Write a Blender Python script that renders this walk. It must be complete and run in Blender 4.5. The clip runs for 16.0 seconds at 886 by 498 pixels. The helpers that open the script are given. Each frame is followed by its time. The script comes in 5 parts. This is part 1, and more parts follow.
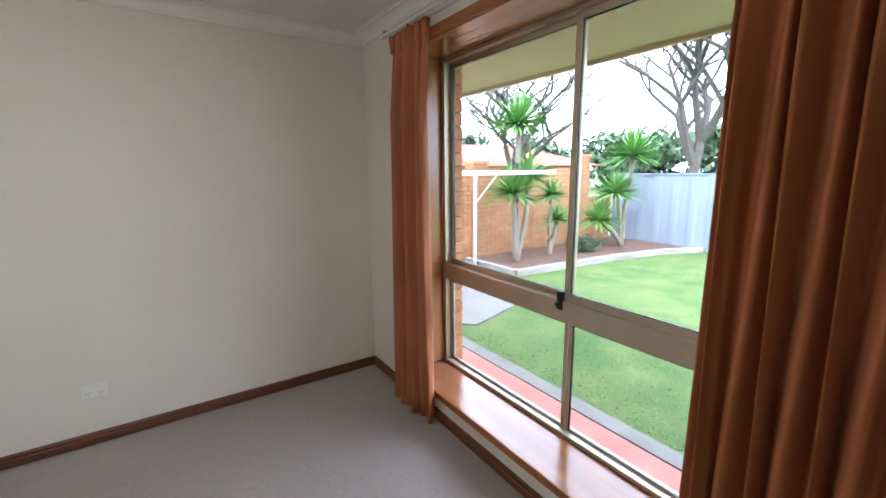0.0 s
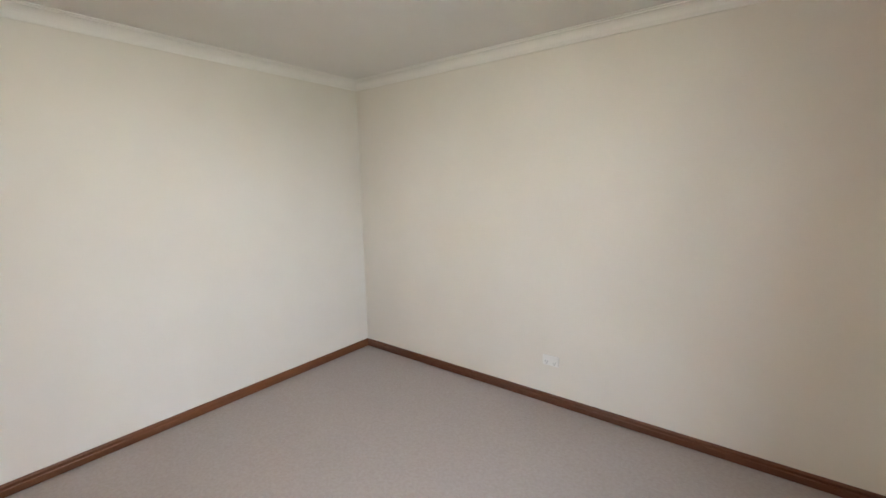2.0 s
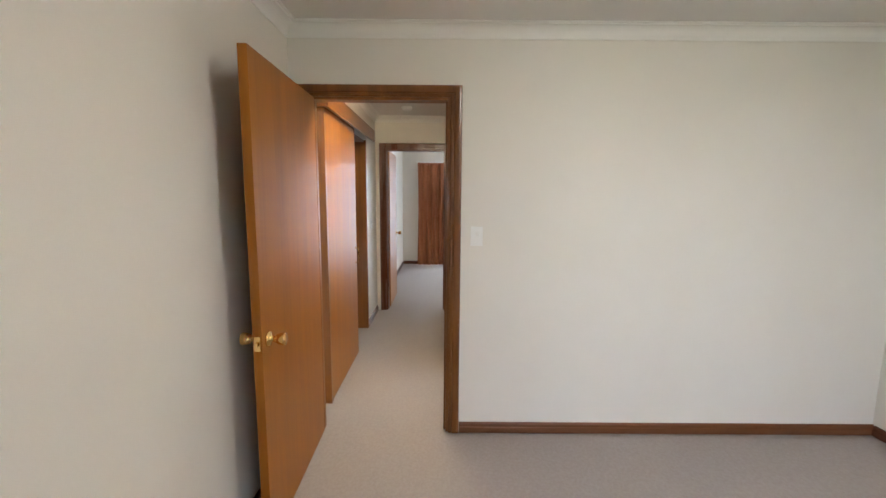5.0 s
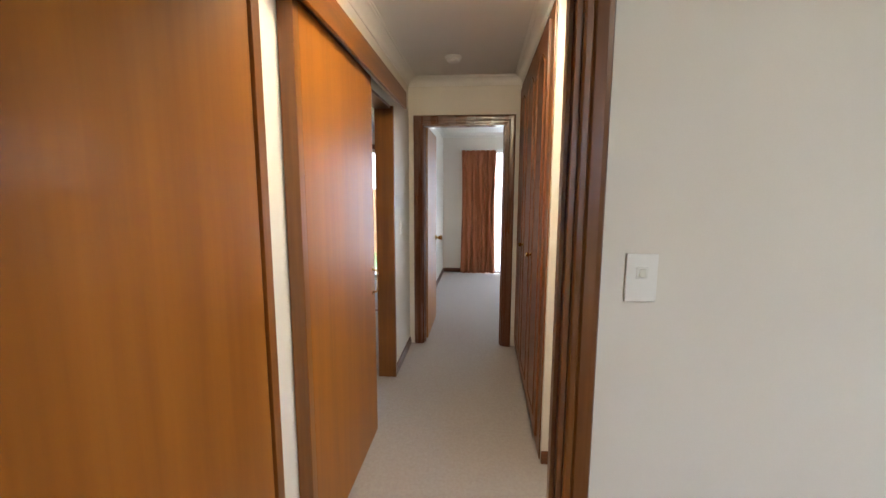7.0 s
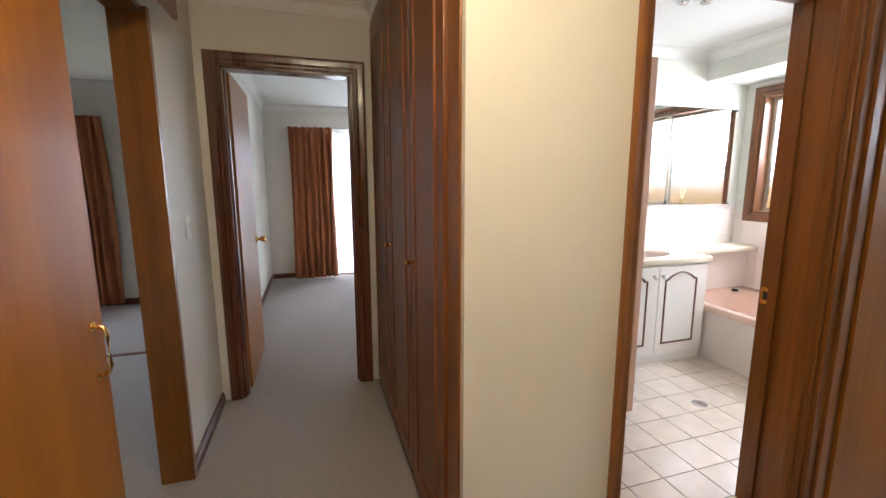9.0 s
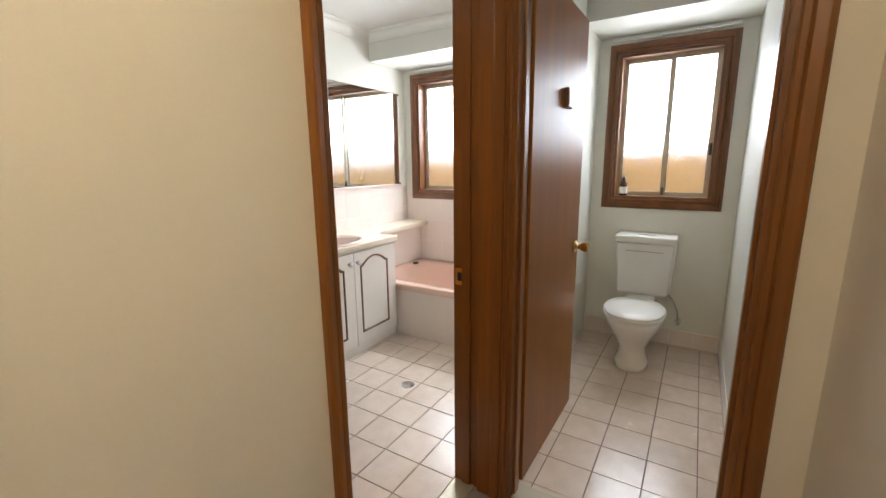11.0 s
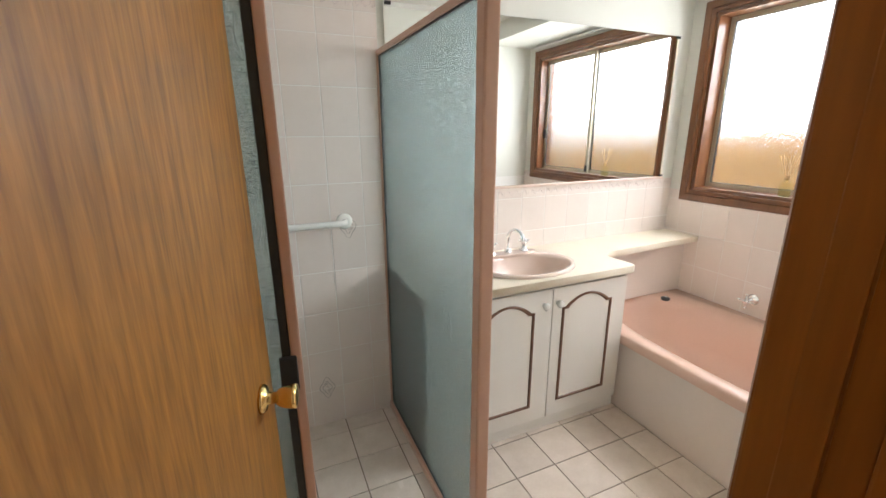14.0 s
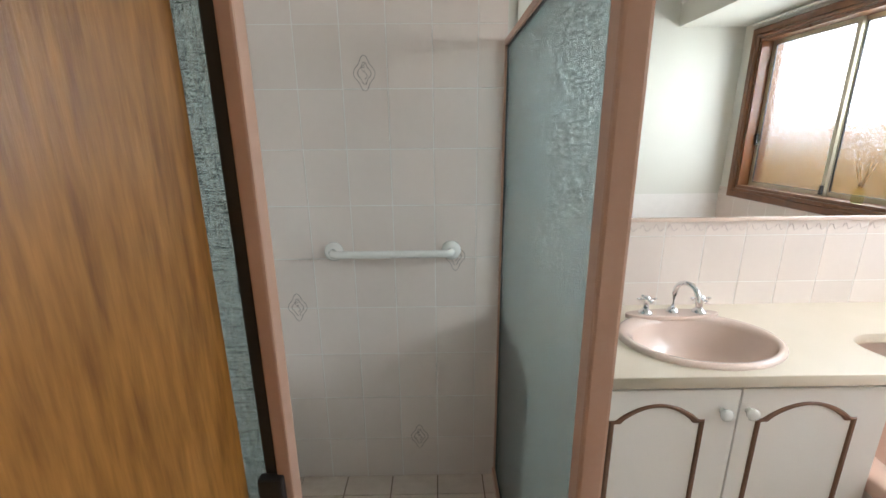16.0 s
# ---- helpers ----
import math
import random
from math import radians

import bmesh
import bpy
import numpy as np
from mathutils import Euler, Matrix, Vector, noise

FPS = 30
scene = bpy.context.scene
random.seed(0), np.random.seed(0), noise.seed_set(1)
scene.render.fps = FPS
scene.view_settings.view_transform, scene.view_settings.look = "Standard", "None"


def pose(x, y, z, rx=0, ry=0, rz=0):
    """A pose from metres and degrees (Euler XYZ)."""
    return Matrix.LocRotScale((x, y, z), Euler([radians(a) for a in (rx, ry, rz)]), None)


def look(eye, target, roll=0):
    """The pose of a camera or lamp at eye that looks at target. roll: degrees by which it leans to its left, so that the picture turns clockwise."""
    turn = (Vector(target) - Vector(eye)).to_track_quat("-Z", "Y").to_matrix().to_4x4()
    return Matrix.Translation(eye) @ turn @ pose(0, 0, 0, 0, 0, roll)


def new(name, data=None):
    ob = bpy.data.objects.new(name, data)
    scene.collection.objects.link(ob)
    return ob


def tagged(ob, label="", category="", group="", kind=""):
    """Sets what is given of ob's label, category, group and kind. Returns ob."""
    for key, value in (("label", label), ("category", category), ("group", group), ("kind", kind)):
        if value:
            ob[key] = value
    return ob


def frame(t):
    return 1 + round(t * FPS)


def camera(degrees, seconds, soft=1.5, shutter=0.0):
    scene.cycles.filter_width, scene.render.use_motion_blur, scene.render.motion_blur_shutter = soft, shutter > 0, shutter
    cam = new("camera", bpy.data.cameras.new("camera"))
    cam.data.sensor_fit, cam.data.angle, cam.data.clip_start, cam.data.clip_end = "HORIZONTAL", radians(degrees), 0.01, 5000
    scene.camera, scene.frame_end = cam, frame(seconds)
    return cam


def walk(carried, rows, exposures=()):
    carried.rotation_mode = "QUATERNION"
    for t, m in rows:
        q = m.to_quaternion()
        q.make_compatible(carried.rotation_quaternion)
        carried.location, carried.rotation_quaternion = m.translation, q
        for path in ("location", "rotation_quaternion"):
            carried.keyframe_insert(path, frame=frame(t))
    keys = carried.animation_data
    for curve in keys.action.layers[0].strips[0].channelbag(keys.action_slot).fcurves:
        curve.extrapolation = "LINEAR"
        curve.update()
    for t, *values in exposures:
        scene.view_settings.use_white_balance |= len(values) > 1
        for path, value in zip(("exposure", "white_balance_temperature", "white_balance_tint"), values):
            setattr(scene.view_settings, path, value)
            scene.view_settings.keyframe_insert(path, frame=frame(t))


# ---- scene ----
cam = camera(93.5, 16.0, soft=1.5)
EXPOSURES = [(0, 3.3, 5600, 10), (0.5, 2.95, 5700, 10), (1, 3.2, 5800, 11), (1.5, 3.65, 5850, 11), (2, 3.8, 5850, 11), (5, 3.8, 5850, 11), (7.3, 3.55, 5850, 11), (8, 3.45, 5850, 11), (9, 3.3, 5850, 11), (10, 2.95, 5950, 10), (12.5, 2.9, 6500, 11), (13.5, 3.05, 6550, 11), (14.5, 2.6, 6250, 9), (16, 2.55, 6250, 9)]
PATH = [
    (0, (0.342, -1.341, 1.51), (1.977, -2.429, 1.138), -0.6),
    (0.5, (0.384, -1.42, 1.541), (2.267, -1.981, 1.169), 0.1),
    (1, (0.338, -1.663, 1.553), (2.3, -1.512, 1.2), -0.7),
    (1.5, (0.484, -1.847, 1.498), (2.309, -1.093, 1.184), -0.7),
    (2, (0.619, -1.982, 1.535), (2.184, -0.776, 1.225), -1.0),
    (2.5, (0.659, -2.019, 1.542), (1.946, -0.515, 1.254), -0.3),
    (3, (0.652, -2.04, 1.516), (1.632, -0.317, 1.248), 0.0),
    (3.5, (0.65, -2.031, 1.524), (1.288, -0.154, 1.261), 0.2),
    (4, (0.618, -1.963, 1.512), (0.982, -0.013, 1.253), 0.3),
    (4.5, (0.558, -1.774, 1.499), (0.715, 0.203, 1.24), 0.3),
    (5, (0.498, -1.502, 1.492), (0.5, 0.48, 1.231), 0.4),
    (5.2, (0.491, -1.357, 1.48), (0.433, 0.625, 1.217), 0.5),
    (7.3, (0.289, 0.158, 1.434), (0.11, 2.13, 1.151), 0.2),
    (7.5, (0.268, 0.288, 1.419), (0.105, 2.26, 1.132), -0.2),
    (8, (0.189, 0.561, 1.402), (0.148, 2.538, 1.104), -0.1),
    (8.5, (0.193, 0.79, 1.385), (0.404, 2.754, 1.076), 0.0),
    (9, (0.265, 0.985, 1.366), (0.849, 2.872, 1.053), -0.1),
    (9.5, (0.301, 1.142, 1.369), (1.401, 2.783, 1.057), -0.3),
    (10, (0.35, 1.227, 1.371), (1.874, 2.483, 1.059), -0.7),
    (10.2, (0.375, 1.281, 1.361), (2.028, 2.363, 1.046), -0.8),
    (12.3, (1.092, 1.537, 1.345), (2.732, 2.576, 0.868), -0.6),
    (12.5, (1.155, 1.608, 1.372), (2.725, 2.739, 0.867), -0.5),
    (13, (1.303, 1.701, 1.404), (2.627, 3.106, 0.883), -0.4),
    (13.5, (1.378, 1.818, 1.422), (2.411, 3.445, 0.888), -0.4),
    (14, (1.481, 1.934, 1.445), (2.255, 3.699, 0.911), -0.3),
    (14.5, (1.589, 2.034, 1.444), (2.139, 3.883, 0.916), -0.4),
    (15, (1.689, 2.102, 1.459), (2.051, 3.996, 0.929), -0.4),
    (15.5, (1.745, 2.196, 1.475), (1.922, 4.117, 0.947), -0.5),
    (16, (1.774, 2.31, 1.479), (1.798, 4.24, 0.956), -0.5),
]
walk(cam, [(t, look(eye, aim, roll)) for t, eye, aim, roll in PATH], EXPOSURES)

# ---------- light ----------
world = bpy.data.worlds.new("sky")
scene.world = world
world.use_nodes = True
wn, wl = world.node_tree.nodes, world.node_tree.links
sky = wn.new("ShaderNodeTexSky")
sky.sky_type = "NISHITA"
sky.sun_disc = False
sky.sun_elevation, sky.sun_rotation = radians(48), radians(-35)
sky.dust_density, sky.air_density = 3.0, 1.0
cloud = wn.new("ShaderNodeTexNoise")
cloud.inputs["Scale"].default_value, cloud.inputs["Detail"].default_value = 2.5, 6
cover = wn.new("ShaderNodeMapRange")
cover.inputs[3].default_value, cover.inputs[4].default_value = 0.6, 1.0
veil = wn.new("ShaderNodeMix")
veil.data_type = "RGBA"
veil.inputs[7].default_value = (12.4, 13.0, 14.2, 1)
wl.new(cloud.outputs["Fac"], cover.inputs[0])
wl.new(cover.outputs[0], veil.inputs[0])
wl.new(sky.outputs[0], veil.inputs[6])
wl.new(veil.outputs[2], wn["Background"].inputs[0])
wn["Background"].inputs[1].default_value = 0.15
sun = bpy.data.lights.new("sun", "SUN")
sun.energy, sun.angle, sun.color = 0.6, radians(14), (1.0, 0.96, 0.9)
new("sun", sun).matrix_world = look((0, 0, 0), (0.45, -0.6, -0.8))


# daylight standing in the wet rooms' window openings
for y0, y1, watts in ((2.38, 3.70, 4.4), (1.33, 1.93, 2.0)):
    al = bpy.data.lights.new("window daylight", "AREA")
    al.shape, al.size, al.size_y, al.energy, al.color = "RECTANGLE", y1 - y0, 0.58, watts, (0.95, 0.98, 1.0)
    new("window_daylight", al).matrix_world = look((4.22, (y0 + y1) / 2, 1.83), (3.2, (y0 + y1) / 2, 1.68))


# daylight in the far bedroom's window opening
al = bpy.data.lights.new("window daylight", "AREA")
al.shape, al.size, al.size_y, al.energy, al.color = "RECTANGLE", 1.9, 2.0, 5.5, (0.93, 0.97, 1.0)
new("window_daylight", al).matrix_world = look((1.32, 7.62, 1.1), (1.32, 5.0, 1.0))


# ---------- builders ----------
def mesh_of(name, verts, faces, material, smooth=False):
    me = bpy.data.meshes.new(name)
    me.from_pydata([tuple(v) for v in verts], [], faces)
    me.materials.append(material)
    if smooth:
        for p in me.polygons:
            p.use_smooth = True
    me.update()
    return me


def bm_mesh(name, bm, material, smooth=False):
    bmesh.ops.recalc_face_normals(bm, faces=bm.faces)
    me = bpy.data.meshes.new(name)
    bm.to_mesh(me)
    bm.free()
    me.materials.append(material)
    if smooth:
        for p in me.polygons:
            p.use_smooth = True
    return me


def block(bm, x0, x1, y0, y1, z0, z1, bevel=0.0):
    r = bmesh.ops.create_cube(bm, size=1)
    for v in r["verts"]:
        v.co = ((x0, x1)[v.co.x > 0], (y0, y1)[v.co.y > 0], (z0, z1)[v.co.z > 0])
    if bevel:
        edges = {e for v in r["verts"] for e in v.link_edges}
        bmesh.ops.bevel(bm, geom=list(edges), offset=bevel, segments=2, affect="EDGES", profile=0.6)
    return bm


def one(x0, x1, y0, y1, z0, z1, bevel=0.0):
    return block(bmesh.new(), x0, x1, y0, y1, z0, z1, bevel)


def tube(bm, a, b, r0, r1=None, n=12, caps=True):
    a, b = Vector(a), Vector(b)
    d = b - a
    m = Matrix.Translation((a + b) / 2) @ d.to_track_quat("Z", "Y").to_matrix().to_4x4()
    bmesh.ops.create_cone(bm, cap_ends=caps, segments=n, radius1=r0, radius2=r0 if r1 is None else r1, depth=d.length, matrix=m)
    return bm


def lathe(bm, origin, axis, profile, n=20):
    """A turned shape: (along, radius) pairs about an axis from origin."""
    q = Vector(axis).to_track_quat("Z", "Y").to_matrix()
    rings = []
    for along, r in profile:
        rings.append([bm.verts.new(Vector(origin) + q @ Vector((r * math.cos(i * math.tau / n), r * math.sin(i * math.tau / n), along))) for i in range(n)])
    for p, s in zip(rings, rings[1:]):
        for i in range(n):
            bm.faces.new((p[i], p[(i + 1) % n], s[(i + 1) % n], s[i]))
    bm.faces.new(rings[0][::-1])
    bm.faces.new(rings[-1])
    return bm


def pipe(bm, points, r, n=10):
    """A round bar along a smooth line of points."""
    pts = [Vector(p) for p in points]
    rings = []
    for i, p in enumerate(pts):
        d = (pts[min(i + 1, len(pts) - 1)] - pts[max(i - 1, 0)]).normalized()
        q = d.to_track_quat("Z", "Y").to_matrix()
        rings.append([bm.verts.new(p + q @ Vector((r * math.cos(k * math.tau / n), r * math.sin(k * math.tau / n), 0))) for k in range(n)])
    for a, b in zip(rings, rings[1:]):
        for k in range(n):
            bm.faces.new((a[k], a[(k + 1) % n], b[(k + 1) % n], b[k]))
    bm.faces.new(rings[0][::-1])
    bm.faces.new(rings[-1])
    return bm


def part(name, bm, material, parent, label="", smooth=False):
    me = bm if isinstance(bm, bpy.types.Mesh) else bm_mesh(name, bm, material, smooth)
    ob = new(name, me)
    ob.parent = parent
    top = parent
    while top.parent:
        top = top.parent
    if parent is top:
        ob.matrix_parent_inverse = top.matrix_basis.inverted()
    if label:
        ob["label"] = label
    return ob


def thing(name, base, label, category, group="", kind=""):
    e = new(name)
    e.empty_display_size = 0.1
    e.location = base
    return tagged(e, label, category, group, kind)


def structure(name, bm, material, label, category="wall", smooth=False):
    me = bm if isinstance(bm, bpy.types.Mesh) else bm_mesh(name, bm, material, smooth)
    return tagged(new(name, me), label, category, kind="structure")


def wall_with(axis, face, back, u0, u1, z0, z1, holes):
    """A wall slab from face to back across axis 'x' or 'y', running u0..u1, with rectangular holes (u0, u1, z0, z1)."""
    bm = bmesh.new()

    def piece(a, b, c, d):
        if b - a > 1e-4 and d - c > 1e-4:
            lo, hi = min(face, back), max(face, back)
            block(bm, *((lo, hi, a, b) if axis == "x" else (a, b, lo, hi)), c, d)
    at = u0
    for h0, h1, hz0, hz1 in sorted(holes):
        piece(at, h0, z0, z1)
        piece(h0, h1, z0, hz0)
        piece(h0, h1, hz1, z1)
        at = h1
    piece(at, u1, z0, z1)
    bmesh.ops.remove_doubles(bm, verts=bm.verts, dist=1e-5)
    return bm


PROFILE = ((0, 0.004), (0, 0.012), (0.006, 0.016), (0.02, 0.016), (0.024, 0.012), (0.03, 0.019), (0.058, 0.021), (0.07, 0.019), (0.075, 0.012), (0.075, 0.0))


def surround(axis, face, out, a0, a1, z0, z1, material, name="architrave", closed=False, width=0.075):
    """A moulded timber surround about an opening a0..a1, up to z1, on the plane axis = face; out: +1 or -1, the way it stands proud."""
    verts, faces = [], []
    k = width / 0.075
    for u, h in PROFILE:
        u *= k
        bottom = z0 - u if closed else z0
        for a, z in ((a0 - u, bottom), (a0 - u, z1 + u), (a1 + u, z1 + u), (a1 + u, bottom)):
            p = face + out * h
            verts.append((p, a, z) if axis == "x" else (a, p, z))
    for r in range(len(PROFILE) - 1):
        for c in range(4 if closed else 3):
            d = (c + 1) % 4
            faces.append((4 * r + c, 4 * r + d, 4 * r + 4 + d, 4 * r + 4 + c))
    me = mesh_of(name, verts, faces, material)
    bm = bmesh.new()
    bm.from_mesh(me)
    return bm


# ---------- materials ----------
def nodes_of(name):
    m = bpy.data.materials.new(name)
    m.use_nodes = True
    return m, m.node_tree.nodes, m.node_tree.links, m.node_tree.nodes["Principled BSDF"]


def surf(name, c1, c2, scale=6.0, rough=0.5, bump=0.0, bscale=80.0, stretch=(1, 1, 1), metal=0.0, rvar=0.08, vary=0.0, coat=0.0, detail=6):
    """A surface whose colour drifts between c1 and c2 at a broad and a fine scale, with fine relief."""
    m, n, l, b = nodes_of(name)
    co = n.new("ShaderNodeTexCoord")
    mp = n.new("ShaderNodeMapping")
    mp.inputs["Scale"].default_value = stretch
    l.new(co.outputs["Object"], mp.inputs[0])
    info = n.new("ShaderNodeObjectInfo")
    off = n.new("ShaderNodeVectorMath")
    off.operation = "MULTIPLY"
    off.inputs[1].default_value = (7.1, 3.3, 5.7) if vary else (0, 0, 0)
    l.new(info.outputs["Random"], off.inputs[0])
    l.new(off.outputs[0], mp.inputs["Location"])
    t1, t2 = n.new("ShaderNodeTexNoise"), n.new("ShaderNodeTexNoise")
    t1.inputs["Scale"].default_value, t1.inputs["Detail"].default_value = scale, detail
    t2.inputs["Scale"].default_value, t2.inputs["Detail"].default_value = bscale, 4
    l.new(mp.outputs[0], t1.inputs[0])
    l.new(mp.outputs[0], t2.inputs[0])
    add = n.new("ShaderNodeMath")
    add.operation = "MULTIPLY_ADD"
    add.inputs[1].default_value = 0.35
    l.new(t2.outputs["Fac"], add.inputs[0])
    l.new(t1.outputs["Fac"], add.inputs[2])
    ramp = n.new("ShaderNodeMapRange")
    ramp.inputs[1].default_value, ramp.inputs[2].default_value = 0.45, 0.9
    l.new(add.outputs[0], ramp.inputs[0])
    mix = n.new("ShaderNodeMix")
    mix.data_type = "RGBA"
    mix.inputs[6].default_value, mix.inputs[7].default_value = (*c1, 1), (*c2, 1)
    l.new(ramp.outputs[0], mix.inputs[0])
    if vary:
        hsv = n.new("ShaderNodeHueSaturation")
        vr = n.new("ShaderNodeMapRange")
        vr.inputs[3].default_value, vr.inputs[4].default_value = 1 - vary, 1 + vary
        l.new(info.outputs["Random"], vr.inputs[0])
        l.new(vr.outputs[0], hsv.inputs["Value"])
        l.new(mix.outputs[2], hsv.inputs["Color"])
        l.new(hsv.outputs[0], b.inputs["Base Color"])
    else:
        l.new(mix.outputs[2], b.inputs["Base Color"])
    rr = n.new("ShaderNodeMapRange")
    rr.inputs[3].default_value, rr.inputs[4].default_value = max(rough - rvar, 0.02), min(rough + rvar, 1)
    l.new(t1.outputs["Fac"], rr.inputs[0])
    l.new(rr.outputs[0], b.inputs["Roughness"])
    b.inputs["Metallic"].default_value = metal
    b.inputs["Coat Weight"].default_value = coat
    b.inputs["Coat Roughness"].default_value = 0.2
    if bump:
        bp = n.new("ShaderNodeBump")
        bp.inputs["Strength"].default_value, bp.inputs["Distance"].default_value = bump, 0.004
        l.new(t2.outputs["Fac"], bp.inputs["Height"])
        l.new(bp.outputs[0], b.inputs["Normal"])
    return m


def wood(name, dark, light, along="z", rough=0.32, coat=0.25, fine=70.0):
    s = {"x": (0.05, 1, 1), "y": (1, 0.05, 1), "z": (1, 1, 0.05)}[along]
    return surf(name, dark, light, scale=9, rough=rough, bump=0.06, bscale=fine, stretch=s, coat=coat, rvar=0.06, vary=0.06)


def glass(name, tint=(1, 1, 1), rough=0.0, bump=0.0, scale=60.0, stretch=(1, 1, 1), weave=False, thin=True):
    m, n, l, b = nodes_of(name)
    b.inputs["Base Color"].default_value = (*tint, 1)
    b.inputs["Roughness"].default_value = rough
    b.inputs["Transmission Weight"].default_value = 1.0
    b.inputs["IOR"].default_value = 1.45 if bump else 1.08
    if weave:
        b.inputs["Transmission Weight"].default_value = 0.85
    if bump:
        co = n.new("ShaderNodeTexCoord")
        mp = n.new("ShaderNodeMapping")
        mp.inputs["Scale"].default_value = stretch
        l.new(co.outputs["Object"], mp.inputs[0])
        t = n.new("ShaderNodeTexNoise")
        t.inputs["Scale"].default_value, t.inputs["Detail"].default_value = scale, 3
        l.new(mp.outputs[0], t.inputs[0])
        height = t.outputs["Fac"]
        if weave:
            mp2 = n.new("ShaderNodeMapping")
            mp2.inputs["Scale"].default_value = (0.15, 0.15, 1.2)
            l.new(co.outputs["Object"], mp2.inputs[0])
            t2 = n.new("ShaderNodeTexNoise")
            t2.inputs["Scale"].default_value, t2.inputs["Detail"].default_value = scale, 2
            l.new(mp2.outputs[0], t2.inputs[0])
            mx = n.new("ShaderNodeMath")
            mx.operation = "MAXIMUM"
            l.new(t.outputs["Fac"], mx.inputs[0])
            l.new(t2.outputs["Fac"], mx.inputs[1])
            height = mx.outputs[0]
        bp = n.new("ShaderNodeBump")
        bp.inputs["Strength"].default_value, bp.inputs["Distance"].default_value = bump, 0.014 if weave else 0.01
        l.new(height, bp.inputs["Height"])
        l.new(bp.outputs[0], b.inputs["Normal"])
    return m


def glow(name, colour, strength):
    m, n, l, b = nodes_of(name)
    b.inputs["Emission Color"].default_value = (*colour, 1)
    b.inputs["Emission Strength"].default_value = strength
    b.inputs["Base Color"].default_value = (0.8, 0.8, 0.78, 1)
    return m


PAINT = surf("cream wall paint", (0.73, 0.69, 0.615), (0.78, 0.74, 0.665), 1.5, 0.55, 0.05, 260, rvar=0.06)
PAINT_WHITE = surf("pale wet-room paint", (0.74, 0.73, 0.66), (0.79, 0.78, 0.71), 1.5, 0.45, 0.05, 260)
CEIL = surf("white ceiling paint", (0.74, 0.72, 0.68), (0.79, 0.77, 0.73), 1.2, 0.8, 0.05, 220)
CORNICE = surf("white plaster cornice", (0.80, 0.78, 0.73), (0.84, 0.82, 0.77), 3, 0.6, 0.03, 150)
CARPET = surf("beige loop carpet", (0.355, 0.316, 0.297), (0.412, 0.370, 0.349), 70.0, 0.95, 1.0, 300, stretch=(1, 0.8, 1), rvar=0.03, detail=10)
DOOR_V = wood("stained door veneer", (0.225, 0.074, 0.006), (0.33, 0.118, 0.011), "z", 0.4, 0.04, 45)
DOOR_V.node_tree.nodes["Principled BSDF"].inputs["Specular IOR Level"].default_value = 0.3
DOOR_L = surf("honey door veneer", (0.20, 0.080, 0.011), (0.42, 0.185, 0.034), scale=75, rough=0.42, bump=0.08, bscale=220, stretch=(1, 1, 0.09), coat=0.05, rvar=0.06)
TRIM_Z = wood("stained upright trim", (0.11, 0.034, 0.004), (0.25, 0.088, 0.011), "z", 0.34, 0.2)
TRIM_X = wood("stained level trim", (0.11, 0.034, 0.004), (0.25, 0.088, 0.011), "x", 0.34, 0.2)
TRIM_Y = wood("stained level trim lengthwise", (0.11, 0.034, 0.004), (0.25, 0.088, 0.011), "y", 0.34, 0.2)
DARK_Z = wood("dark mahogany trim", (0.085, 0.025, 0.010), (0.17, 0.052, 0.018), "z", 0.28, 0.4)
CUP_Z = wood("mid mahogany cupboard stain", (0.14, 0.042, 0.010), (0.23, 0.075, 0.018), "z", 0.4, 0.12)
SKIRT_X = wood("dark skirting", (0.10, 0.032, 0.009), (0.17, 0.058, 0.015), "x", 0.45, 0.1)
# same timber as SKIRT_X; shade on the side walls is put into its colour
SKIRT_Y_SHADED = wood("dark skirting lengthwise, shade in colour", (0.07, 0.021, 0.009), (0.12, 0.038, 0.014), "y", 0.45, 0.1)
SILL = wood("varnished window timber", (0.26, 0.085, 0.022), (0.40, 0.155, 0.045), "x", 0.2, 0.6)
SILL_Z = wood("varnished reveal timber", (0.36, 0.15, 0.045), (0.50, 0.24, 0.085), "z", 0.25, 0.4)
# colour darkened to hold the shade of frames standing against daylight
WINTIMB = wood("wet room window timber, backlit shade in colour", (0.11, 0.040, 0.013), (0.21, 0.080, 0.028), "z", 0.3, 0.25)
CURTAIN = surf("rust curtain cloth", (0.36, 0.12, 0.047), (0.48, 0.175, 0.072), 5, 0.8, 0.5, 700, stretch=(1, 1, 0.5), rvar=0.05)
ALU = surf("champagne anodised aluminium", (0.50, 0.45, 0.34), (0.57, 0.51, 0.39), 4, 0.4, 0.0, 90, metal=0.55)
BLACK = surf("black plastic", (0.015, 0.015, 0.017), (0.03, 0.03, 0.03), 8, 0.4)
WHITE_P = surf("white plastic", (0.80, 0.79, 0.75), (0.84, 0.83, 0.80), 4, 0.35)
BRASS = surf("polished brass", (0.80, 0.52, 0.18), (0.86, 0.60, 0.24), 10, 0.16, metal=1.0)
CHROME = surf("chrome", (0.80, 0.81, 0.83), (0.86, 0.87, 0.88), 8, 0.08, metal=1.0, rvar=0.03)
CERAMIC = surf("white glazed ceramic", (0.82, 0.80, 0.75), (0.85, 0.83, 0.79), 3, 0.12, coat=0.3, rvar=0.04)
PINK = surf("apricot pink acrylic", (0.75, 0.51, 0.405), (0.79, 0.55, 0.445), 2, 0.2, coat=0.3, rvar=0.05)
